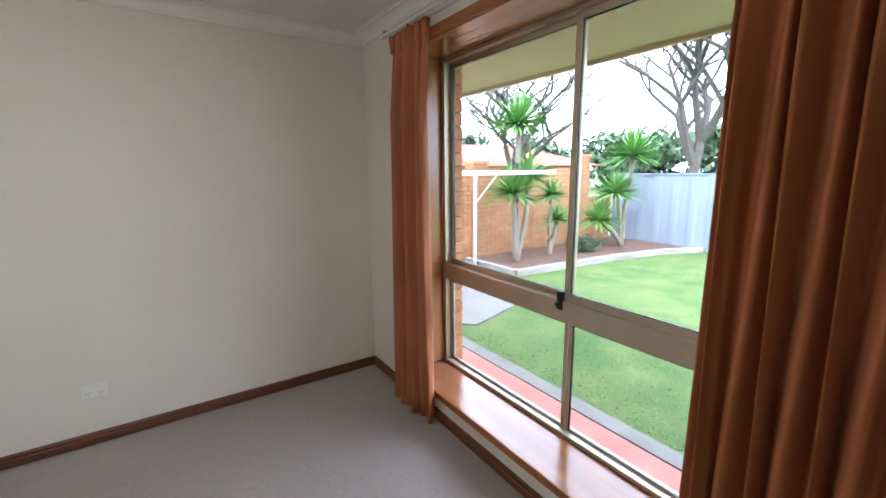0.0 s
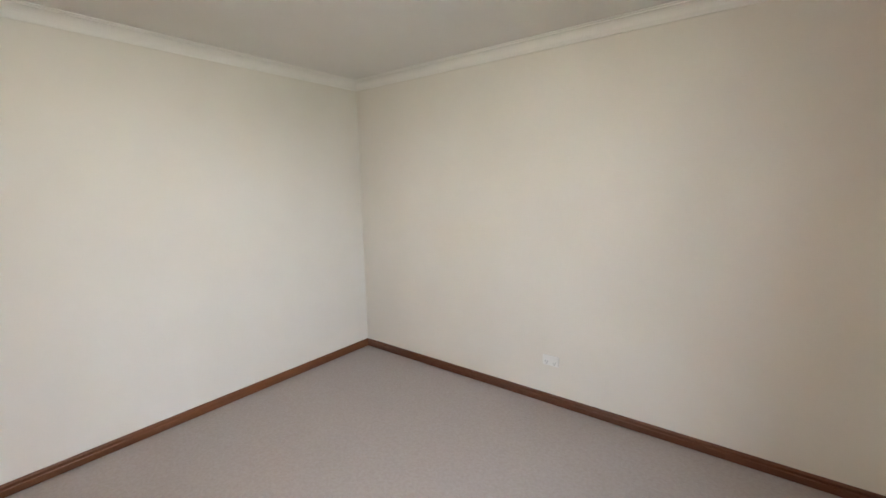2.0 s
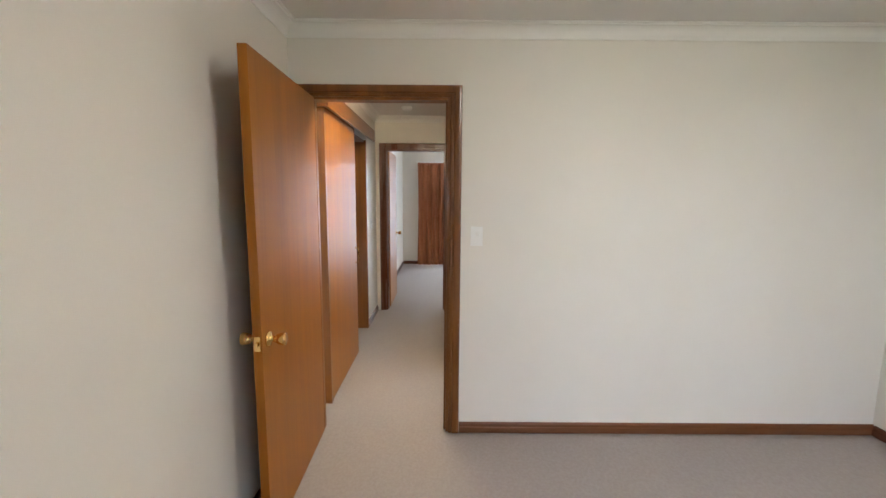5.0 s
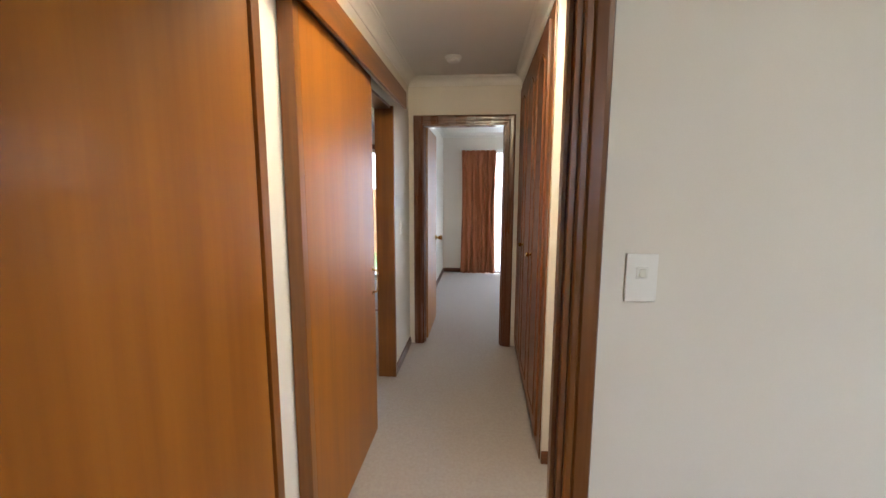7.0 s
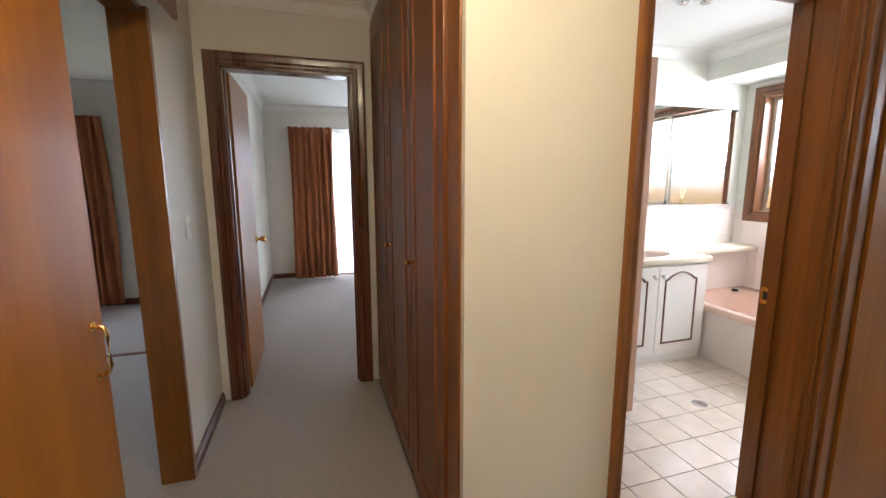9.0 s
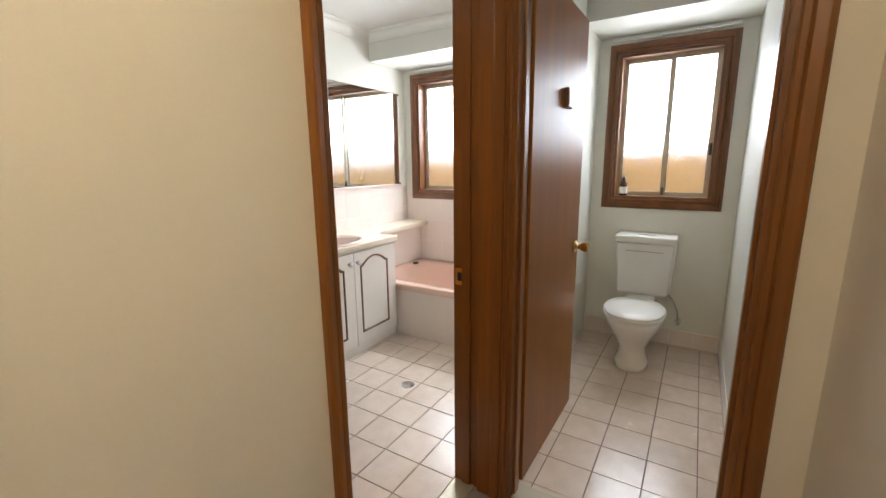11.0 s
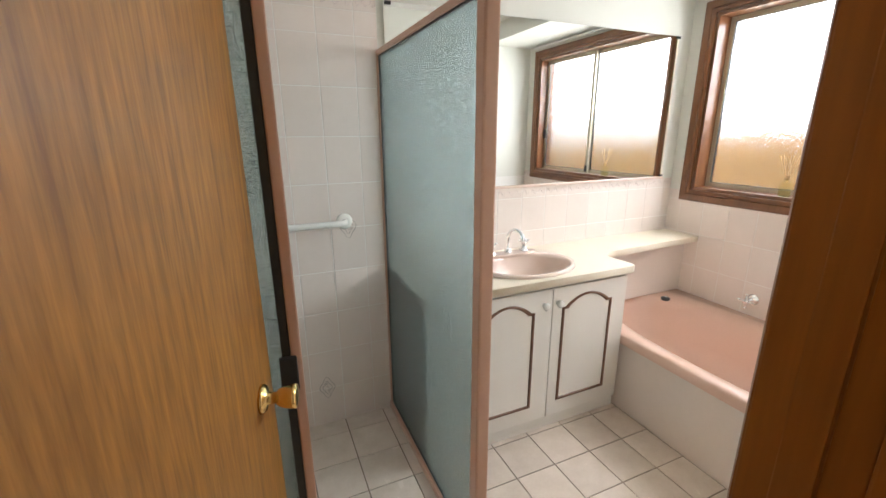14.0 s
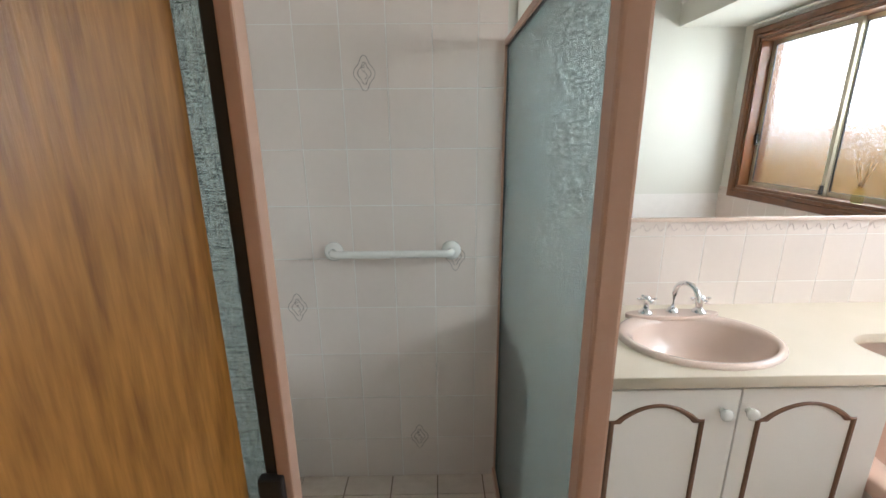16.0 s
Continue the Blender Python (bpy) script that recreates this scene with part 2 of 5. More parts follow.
PINK_PALE = surf("pale pink ceramic", (0.77, 0.60, 0.51), (0.80, 0.63, 0.545), 2, 0.15, coat=0.3, rvar=0.04)
PINK_METAL = surf("pink powder coated frame", (0.54, 0.32, 0.225), (0.58, 0.36, 0.26), 4, 0.35)
LAMINATE = surf("cream laminate", (0.77, 0.67, 0.53), (0.81, 0.71, 0.575), 6, 0.35, 0.0, 200)
LACQUER = surf("white vinyl cabinet face", (0.80, 0.76, 0.70), (0.83, 0.79, 0.73), 3, 0.32)
GROOVE = wood("brown routed moulding", (0.14, 0.065, 0.035), (0.20, 0.10, 0.055), "z", 0.4, 0.1)
TILE = surf("pink-white glazed wall tile", (0.82, 0.72, 0.655), (0.86, 0.76, 0.695), 3, 0.16, 0.03, 40, coat=0.3, vary=0.02)
FTILE = surf("cream floor tile", (0.66, 0.55, 0.46), (0.75, 0.64, 0.55), 12, 0.24, 0.05, 90, vary=0.035)
GROUT = surf("pale wall grout", (0.86, 0.83, 0.79), (0.90, 0.87, 0.83), 20, 0.8)
FGROUT = surf("brown floor grout", (0.20, 0.14, 0.10), (0.30, 0.22, 0.165), 14, 0.85, 0.3, 200)
ORNAMENT = surf("grey-brown tile print", (0.28, 0.22, 0.20), (0.42, 0.34, 0.31), 30, 0.4)
PRINT = surf("faint border print", (0.60, 0.50, 0.47), (0.68, 0.58, 0.54), 30, 0.35)
MIRROR = surf("mirror silver", (0.90, 0.92, 0.91), (0.91, 0.93, 0.92), 1, 0.0, metal=1.0, rvar=0.0)
# both window tints are darkened to dim the bright outdoors behind them
CLEAR_DIM = glass("clear glass dimming the outdoors", (0.42, 0.43, 0.43))
OBSCURE = glass("obscure pebbled glass dimming the outdoors", (0.50, 0.51, 0.51), 0.14, 0.5, 55)
WEAVE = glass("woven shower glass", (0.76, 0.93, 0.94), 0.12, 1.0, 210, (1, 1, 0.12), weave=True)
DIFFUSER = glass("yellow-green diffuser glass", (0.86, 0.86, 0.55), 0.05)
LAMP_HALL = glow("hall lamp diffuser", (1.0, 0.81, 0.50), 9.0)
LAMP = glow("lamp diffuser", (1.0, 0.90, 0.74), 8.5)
BRICK = surf("orange clay brick", (0.40, 0.17, 0.075), (0.54, 0.26, 0.12), 9, 0.85, 0.6, 120, vary=0.16)
BRICK_PALE = surf("pale orange brick", (0.36, 0.165, 0.078), (0.47, 0.25, 0.12), 9, 0.85, 0.6, 120, vary=0.12)
BRICK_SIDE = surf("yellow-orange boundary brick", (0.38, 0.20, 0.07), (0.52, 0.30, 0.115), 9, 0.85, 0.6, 120, vary=0.1)
MORTAR = surf("grey-buff mortar", (0.11, 0.085, 0.06), (0.17, 0.13, 0.095), 20, 0.95, 0.5, 160)
SOFFIT = surf("cream eave lining", (0.58, 0.52, 0.35), (0.62, 0.56, 0.39), 2, 0.7)
CONCRETE = surf("pale concrete", (0.15, 0.138, 0.127), (0.24, 0.225, 0.205), 4, 0.9, 0.5, 90)
PAVE_RED = surf("red painted concrete", (0.36, 0.13, 0.10), (0.48, 0.20, 0.16), 5, 0.8, 0.4, 80)
SOIL = surf("lawn soil and thatch", (0.045, 0.10, 0.018), (0.135, 0.165, 0.05), 2.4, 1.0, 1.0, 60)
GRASS = surf("grass blades", (0.075, 0.17, 0.022), (0.18, 0.26, 0.055), 1.6, 0.7)
MULCH = surf("bark mulch", (0.07, 0.038, 0.025), (0.17, 0.10, 0.07), 14, 0.95, 1.0, 45)
STEEL = surf("pale blue-grey steel fence", (0.22, 0.26, 0.31), (0.27, 0.31, 0.37), 2, 0.5)
BARK = surf("grey bark", (0.06, 0.052, 0.045), (0.12, 0.105, 0.09), 8, 0.95, 0.8, 60)
PALM_BARK = surf("pale palm trunk", (0.20, 0.17, 0.13), (0.30, 0.26, 0.21), 14, 0.95, 0.8, 40)
LEAF = surf("strap leaves", (0.07, 0.19, 0.035), (0.17, 0.34, 0.075), 3, 0.5)
LEAF_DARK = surf("dark foliage", (0.035, 0.065, 0.03), (0.075, 0.115, 0.055), 1.5, 0.7)
ROOF_RED = surf("red roof sheet", (0.30, 0.07, 0.05), (0.40, 0.11, 0.08), 2, 0.6)
ROOF_RED.node_tree.nodes["Principled BSDF"].inputs["Specular IOR Level"].default_value = 0.1
SLEEPER = surf("weathered sleeper edging", (0.22, 0.20, 0.17), (0.36, 0.33, 0.29), 7, 0.95, 0.5, 50, stretch=(1, 0.2, 1))
LABEL_DARK = surf("dark bottle glass", (0.02, 0.018, 0.015), (0.045, 0.03, 0.02), 9, 0.15)
STEEL_GREY = surf("dull steel", (0.45, 0.45, 0.45), (0.55, 0.55, 0.55), 12, 0.35, metal=0.9)
WICK = surf("reed sticks", (0.42, 0.27, 0.14), (0.52, 0.35, 0.19), 20, 0.8)


def sheer_cloth(name):
    m, n, l, b = nodes_of(name)
    b.inputs["Base Color"].default_value = (0.86, 0.87, 0.88, 1)
    b.inputs["Roughness"].default_value = 0.9
    tr = n.new("ShaderNodeBsdfTranslucent")
    tr.inputs[0].default_value = (0.88, 0.9, 0.92, 1)
    tp = n.new("ShaderNodeBsdfTransparent")
    a, c = n.new("ShaderNodeMixShader"), n.new("ShaderNodeMixShader")
    a.inputs[0].default_value, c.inputs[0].default_value = 0.65, 0.45
    l.new(b.outputs[0], a.inputs[1])
    l.new(tr.outputs[0], a.inputs[2])
    l.new(a.outputs[0], c.inputs[1])
    l.new(tp.outputs[0], c.inputs[2])
    l.new(c.outputs[0], n["Material Output"].inputs[0])
    return m


SHEER = sheer_cloth("white sheer cloth")

# ---------- floors, ceilings, walls ----------
H = 2.43
TOP = 2.55
structure("floor", block(one(-4.7, 4.1, 1.0, 7.5, -0.12, -0.004), -0.5, 3.35, -2.75, 1.0, -0.12, -0.004), CARPET, "beige-grey loop pile carpet through bedrooms and hall", "floor")
# main ceiling sheet over the house
structure("ceiling", one(-5.0, 4.2, -2.99, 7.6, H, TOP), CEIL, "flat white painted plaster ceiling", "ceiling")

# bedroom walls
structure("wall_south", wall_with("y", -2.605, -2.9, -0.5, 3.35, 0, H, [(0.40, 2.665, 0.162, 2.203)]), PAINT, "cream painted plaster wall around the large window")
structure("wall_east", one(3.23, 3.35, -2.605, 0.97, 0, H), PAINT, "cream painted plaster bedroom wall with low power point")
structure("wall_west", one(-0.50, -0.385, -2.605, 0.97, 0, H), PAINT, "cream painted plaster wall behind the open door")
structure("wall_door", wall_with("y", 0.97, 1.05, -0.50, 4.1, 0, H, [(-0.28, 0.545, 0, 2.045)]), PAINT, "cream painted plaster wall with the bedroom doorway")
# hall walls
structure("wall_hall_west", wall_with("x", -0.34, -0.455, 1.05, 3.76, 0, H, [(2.17, 3.03, 0, 2.05)]), PAINT, "cream painted hall wall with a sliding door opening")
structure("wall_hall_end", wall_with("y", 3.76, 3.86, -0.455, 1.10, 0, H, [(-0.225, 0.54, 0, 2.04)]), PAINT, "cream painted wall at the hall's end with a doorway")
structure("wall_lobby", wall_with("y", 2.06, 2.17, 0.66, 2.085, 0, H, [(1.228, 1.995, 0, 2.03)]), PAINT, "cream painted lobby wall beside the bathroom doorway")
structure("wall_closet", one(1.02, 1.12, 2.17, 3.76, 0, H), PAINT, "plain wall behind the linen cupboard and shower")
structure("wall_toilet", wall_with("x", 1.975, 2.085, 1.05, 2.06, 0, H, [(1.205, 1.945, 0, 2.03)]), PAINT, "cream painted wall with the toilet doorway")
# wet rooms
structure("wall_partition", one(2.085, 3.98, 2.09, 2.17, 0, H), PAINT_WHITE, "pale painted wall between toilet and bathroom")
structure("wall_toilet_south", one(2.085, 3.98, 1.05, 1.15, 0, H), PAINT_WHITE, "pale painted toilet side wall")
structure("wall_bath_north", one(1.12, 4.1, 3.87, 3.98, 0, H), PAINT_WHITE, "pale painted bathroom wall above the tiles")
structure("wall_wet_east", wall_with("x", 3.98, 4.10, 1.08, 3.98, 0, H, [(1.315, 1.945, 1.09, 2.10), (2.33, 3.72, 1.10, 2.10)]), PAINT_WHITE, "pale painted outside wall with two timber windows")
structure("bulkhead_toilet", one(3.52, 3.98, 1.15, 2.09, 2.22, H), PAINT_WHITE, "boxed bulkhead over the toilet window", "bulkhead")
structure("bulkhead_bath", one(3.50, 3.98, 2.17, 3.87, 2.21, H), PAINT_WHITE, "boxed bulkhead over the bathroom window", "bulkhead")
# north bedroom
structure("wall_north_room_west", one(-0.46, -0.35, 3.86, 7.36, 0, H), PAINT, "cream painted wall of the bedroom past the hall")
structure("wall_north_room_end", wall_with("y", 7.36, 7.48, -0.46, 3.4, 0, H, [(0.35, 2.3, 0.06, 2.12)]), PAINT, "cream painted wall around a tall curtained window")
structure("wall_north_room_south", one(1.10, 3.4, 3.98, 4.08, 0, H), PAINT, "plain bedroom wall behind the bathroom")
structure("wall_north_room_east", one(3.3, 3.4, 4.08, 7.36, 0, H), PAINT, "plain wall closing the bedroom")
# west room
structure("wall_west_room_end", wall_with("y", 6.48, 6.60, -4.6, -0.46, 0, H, [(-1.50, -0.80, 0.03, 2.08), (-3.9, -2.3, 0.3, 2.05)]), PAINT, "cream painted wall with a glazed door")
structure("wall_west_room_west", one(-4.7, -4.6, 1.0, 6.6, 0, H), PAINT, "plain wall closing the west room")
structure("wall_west_room_south", one(-4.6, -0.455, 1.0, 1.08, 0, H), PAINT, "plain wall closing the west room")
structure("threshold", one(-3.0, -0.47, 4.78, 4.82, -0.003, 0.006, 0.002), SKIRT_X, "dark carpet joining strip on the west room floor", "trim")


def cornice(name, run, face, out, a0, a1, label):
    """Coved cornice along 'x' or 'y' at the ceiling."""
    prof = [(0, -0.075), (0.006, -0.075), (0.008, -0.066)]
    prof += [(0.008 + 0.052 * (1 - math.cos(t)), -0.066 + 0.052 * math.sin(t)) for t in [i * math.pi / 12 for i in range(1, 7)]]
    prof += [(0.062, -0.008), (0.075, -0.006), (0.075, -0.001)]
    verts = []
    for a in (a0, a1):
        for o, z in prof:
            verts.append((a, face + out * o, H + z) if run == "x" else (face + out * o, a, H + z))
    n = len(prof)
    me = mesh_of(name, verts, [(i, i + 1, n + i + 1, n + i) for i in range(n - 1)], CORNICE, False)
    structure(name, me, CORNICE, label, "cornice")


for i, (run, face, out, a0, a1) in enumerate((
        ("x", 0.97, -1, -0.385, 3.23), ("y", 3.23, -1, -2.605, 0.97), ("x", -2.605, 1, -0.385, 3.23), ("y", -0.385, 1, -2.605, 0.97),
        ("y", -0.34, 1, 1.05, 3.76), ("x", 3.76, -1, -0.34, 0.66), ("x", 1.05, 1, -0.34, 1.975), ("y", 0.66, -1, 2.06, 3.76), ("x", 2.06, -1, 0.66, 1.975), ("y", 1.975, -1, 1.05, 2.06),
        ("y", -0.35, 1, 3.86, 7.36), ("x", 7.36, -1, -0.35, 3.3), ("x", 6.48, -1, -4.6, -0.46),
        ("x", 3.87, -1, 1.12, 3.5), ("y", 3.5, -1, 2.17, 3.87), ("y", 3.52, -1, 1.15, 2.09), ("x", 2.09, -1, 2.06, 3.52))):
    cornice("cornice", run, face, out, a0, a1, "white coved plaster cornice where wall meets ceiling")


def skirting(run, face, out, a0, a1):
    prof = [(0, 0), (0.016, 0), (0.016, 0.036), (0.012, 0.04), (0.0125, 0.056), (0.007, 0.064), (0, 0.066)]
    verts = []
    for a in (a0, a1):
        for o, z in prof:
            verts.append((a, face + out * o, z) if run == "x" else (face + out * o, a, z))
    n = len(prof)
    faces = [(i, i + 1, n + i + 1, n + i) for i in range(n - 1)] + [tuple(range(n)), tuple(range(2 * n - 1, n - 1, -1))]
    # boards along y take the copy with shade mixed into the stain
    mat = SKIRT_X if run == "x" else SKIRT_Y_SHADED
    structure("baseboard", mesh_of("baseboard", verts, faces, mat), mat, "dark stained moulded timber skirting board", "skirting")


for s in (("x", 0.97, -1, 0.607, 3.23), ("x", 0.97, -1, -0.385, -0.345), ("y", 3.23, -1, -2.605, 0.954), ("x", -2.605, 1, -0.369, 3.214), ("y", -0.385, 1, -2.589, 0.954),
          ("y", -0.34, 1, 1.05, 1.30), ("y", -0.34, 1, 3.04, 3.74), ("x", 2.06, -1, 0.66, 1.194),
          ("x", 1.05, 1, 0.59, 1.975), ("y", -0.35, 1, 4.7, 7.36), ("x", 7.36, -1, -0.334, 3.3), ("x", 6.48, -1, -4.6, -1.56)):
    skirting(*s)


# ---------- doors ----------
def frame_for(name, axis, face, back, a0, a1, z1, label, mats=None, sides=(1, 1)):
    """Timber lining, stop and moulded architraves of a doorway."""
    m_up = mats or TRIM_Z
    base = (face, (a0 + a1) / 2, 0) if axis == "x" else ((a0 + a1) / 2, face, 0)
    fr = thing(name, base, label, "door frame", kind="structure")
    lo, hi = min(face, back), max(face, back)

    def bar(nm, u0, u1, d0, d1, z0, zz):
        part(nm, one(*((d0, d1, u0, u1) if axis == "x" else (u0, u1, d0, d1)), z0, zz, 0.002), m_up, fr)
    t = 0.022
    bar("jamb", a0 - 0.002, a0 + t, lo - 0.003, hi + 0.003, 0, z1)
    bar("jamb", a1 - t, a1 + 0.002, lo - 0.003, hi + 0.003, 0, z1)
    bar("head", a0 + t, a1 - t, lo - 0.003, hi + 0.003, z1 - t, z1 + 0.002)
    mid = (lo + hi) / 2
    bar("door_stop", a0 + t, a0 + t + 0.012, mid - 0.018, mid + 0.018, 0, z1 - t)
    bar("door_stop", a1 - t - 0.012, a1 - t, mid - 0.018, mid + 0.018, 0, z1 - t)
    sgn = 1 if face > back else -1
    if sides[0]:
        part("architrave", surround(axis, face, sgn, a0 + 0.006, a1 - 0.006, 0, z1 - 0.006, m_up, width=sides[0] if sides[0] != 1 else 0.075), m_up, fr)
    if sides[1]:
        part("architrave", surround(axis, back, -sgn, a0 + 0.006, a1 - 0.006, 0, z1 - 0.006, m_up, width=sides[1] if sides[1] != 1 else 0.075), m_up, fr)
    return fr


def knob(parent, p, out, name="door_knob"):
    """A brass knob on a round rose; out: the way it points."""
    bm = lathe(bmesh.new(), p, out, [(0, 0.031), (0.004, 0.032), (0.009, 0.027), (0.012, 0.014), (0.03, 0.012), (0.036, 0.019), (0.05, 0.024), (0.066, 0.0265), (0.072, 0.025), (0.074, 0.016)])
    return part(name, bm, BRASS, parent, "polished brass door knob", smooth=True)


def door_leaf(name, hinge, angle, width, height, material, label, knob_z=0.92, flip=1, backset=0.065):
    """A flush leaf from its hinge, swung to the given bearing (degrees from +x); knobs on both faces and a latch plate on the edge."""
    d = thing(name, (hinge[0], hinge[1], 0.012), label, "door")
    m = Matrix.Translation((hinge[0], hinge[1], 0)) @ Matrix.Rotation(radians(angle), 4, "Z")

    def put(nm, bm, mat, lab="", smooth=False):
        bmesh.ops.transform(bm, matrix=m, verts=bm.verts)
        return part(nm, bm, mat, d, lab, smooth)
    put("leaf", one(0.0, width, -0.018, 0.018, 0.012, height, 0.0015), material)
    for s in (-1, 1):
        bm = lathe(bmesh.new(), (width - backset, 0.018 * s, knob_z), (0, s, 0), [(0, 0.031), (0.004, 0.032), (0.009, 0.027), (0.012, 0.014), (0.03, 0.012), (0.036, 0.019), (0.05, 0.024), (0.066, 0.0265), (0.072, 0.025), (0.074, 0.016)])
        put("door_knob", bm, BRASS, "polished brass door knob", True)
    put("latch_plate", one(width - 0.001, width + 0.002, -0.012, 0.012, knob_z - 0.03, knob_z + 0.03), BRASS, "brass latch plate")
    put("latch_bolt", one(width + 0.002, width + 0.012, -0.006, 0.006, knob_z - 0.008, knob_z + 0.008, 0.002), BRASS)
    for z in (0.2, height - 0.2):
        put("hinge", tube(bmesh.new(), (-0.004, flip * 0.02, z - 0.045), (-0.004, flip * 0.02, z + 0.045), 0.006, n=8), BRASS, "brass butt hinge", True)
    return d


frame_for("door_frame_bedroom", "y", 0.97, 1.05, -0.28, 0.545, 2.045, "stained timber bedroom door frame with moulded architraves", None, (0.066, 0))
door_leaf("bedroom_door", (-0.255, 0.955), -88.7, 0.865, 2.03, DOOR_V, "orange-brown veneered flush door standing open against the wall", 0.895, -1)
frame_for("door_frame_hall_end", "y", 3.76, 3.86, -0.225, 0.54, 2.04, "dark stained timber frame at the hall's end", DARK_Z)
door_leaf("north_bedroom_door", (-0.20, 3.875), 90, 0.74, 2.03, DOOR_V, "veneered flush door opened into the far bedroom", 0.93, 1)
frame_for("door_frame_bathroom", "y", 2.06, 2.17, 1.228, 1.995, 2.03, "dark stained bathroom door frame with brass strike", TRIM_Z, (0.04, 0.05))
door_leaf("bathroom_door", (1.253, 2.188), 74.8, 0.714, 2.02, DOOR_L, "honey-coloured veneered bathroom door standing open by the shower", 0.905, -1, 0.084)
frame_for("door_frame_toilet", "x", 1.975, 2.085, 1.205, 1.945, 2.03, "dark stained toilet door frame with moulded architraves", TRIM_Z, (0.07, 0.05))
door_leaf("toilet_door", (2.095, 1.930), -0.5, 0.735, 2.02, DOOR_V, "glossy stained toilet door opened along the wall", 0.925, 1)
structure("corner_trim", one(1.956, 1.976, 2.004, 2.0608, 0, 2.1, 0.004), TRIM_Z, "stained timber filling the corner between two door frames", "trim")
# brass strike plate on the bathroom jamb
sp = thing("strike_plate", (1.97, 2.147, 0.885), "brass strike plate let into the bathroom door jamb", "strike plate")
bmx = bmesh.new()
for y0, y1, z0, z1 in ((2.108, 2.146, 0.875, 0.892), (2.108, 2.146, 0.926, 0.943), (2.108, 2.118, 0.892, 0.926), (2.136, 2.146, 0.892, 0.926)):
    block(bmx, 1.9705, 1.9732, y0 + 0.02, y1 + 0.02, z0 + 0.01, z1 + 0.01)
part("plate", bmx, BRASS, sp)
part("latch_hole", one(1.9702, 1.9712, 2.138, 2.156, 0.902, 0.936), BLACK, sp, "dark latch hole")
# plaque on the toilet door
pl = thing("door_plaque", (2.505, 1.911, 1.60), "small dark plaque fixed to the toilet door", "plaque")
part("plate", one(2.465, 2.545, 1.888, 1.9122, 1.585, 1.665, 0.004), GROOVE, pl)
part("face", one(2.472, 2.538, 1.8855, 1.888, 1.592, 1.658), STEEL_GREY, pl, "pale plate face")

# sliding door on the hall wall
sd = thing("sliding_door", (-0.30, 1.75, 0.01), "orange-brown veneered sliding door hung under a timber pelmet", "sliding door")
part("leaf", one(-0.322, -0.286, 1.358, 2.27, 0.012, 2.06, 0.0015), DOOR_V, sd)
hd = part("handle", pipe(bmesh.new(), [(-0.286, 2.215, 0.875), (-0.262, 2.215, 0.882), (-0.256, 2.215, 0.90), (-0.256, 2.215, 0.985), (-0.262, 2.215, 1.003), (-0.286, 2.215, 1.01)], 0.006), BRASS, sd, "brass bow handle", True)
part("handle_plate", one(-0.2865, -0.283, 2.202, 2.228, 0.865, 0.888, 0.001), BRASS, sd)
part("handle_plate", one(-0.2865, -0.283, 2.202, 2.228, 0.998, 1.021, 0.001), BRASS, sd)
df = thing("sliding_door_frame", (-0.33, 2.1, 0), "stained timber lining and pelmet of the sliding door", "door frame", kind="structure")
part("jamb", one(-0.338, -0.284, 1.31, 1.354, 0, 2.06, 0.003), TRIM_Z, df)
part("jamb", one(-0.46, -0.322, 3.005, 3.034, 0, 2.05, 0.002), TRIM_Z, df)
part("jamb", one(-0.46, -0.342, 2.165, 2.19, 0, 2.05, 0.002), TRIM_Z, df)
part("head", one(-0.46, -0.342, 2.19, 3.005, 2.03, 2.052, 0.002), TRIM_Y, df)
part("pelmet", one(-0.262, -0.243, 1.27, 3.12, 2.045, 2.165, 0.003), TRIM_Y, df)
part("pelmet_top", one(-0.339, -0.262, 1.27, 3.12, 2.143, 2.165, 0.002), TRIM_Y, df)
part("pelmet_end", one(-0.339, -0.262, 1.27, 1.29, 2.045, 2.143, 0.002), TRIM_Z, df)
part("track", one(-0.318, -0.29, 1.25, 3.08, 2.085, 2.125, 0.002), ALU, df, "aluminium sliding track")


# ---------- bedroom window ----------
w1 = thing("window_1", (1.53, -2.9, 0.2), "large champagne aluminium window with varnished timber reveal", "window", kind="structure")
X0, X1, WZ0, WZ1, WY = 0.44, 2.645, 0.21, 2.215, -2.90
# timber reveals, sill and apron
part("reveal", one(2.645, 2.668, -2.935, -2.60, 0.15, 2.19, 0.002), SILL_Z, w1, "varnished timber side reveal")
part("reveal", one(0.41, 0.44, -2.935, -2.60, 0.15, 2.19, 0.002), SILL_Z, w1)
part("head", one(0.41, 2.668, -2.935, -2.60, 2.18, 2.20, 0.002), SILL, w1)
sill = part("window_sill", one(0.36, 2.72, -2.93, -2.584, 0.166, 0.190, 0.006), SILL, w1, "glossy varnished timber sill")
part("apron", one(0.38, 2.70, -2.606, -2.59, 0.142, 0.166, 0.004), SILL, w1)
part("architrave", one(2.662, 2.715, -2.606, -2.59, 0.168, 2.24, 0.003), SILL_Z, w1)
part("architrave", one(0.365, 0.416, -2.606, -2.59, 0.168, 2.24, 0.003), SILL_Z, w1)
part("architrave", one(0.365, 2.715, -2.606, -2.588, 2.185, 2.24, 0.003), SILL, w1)


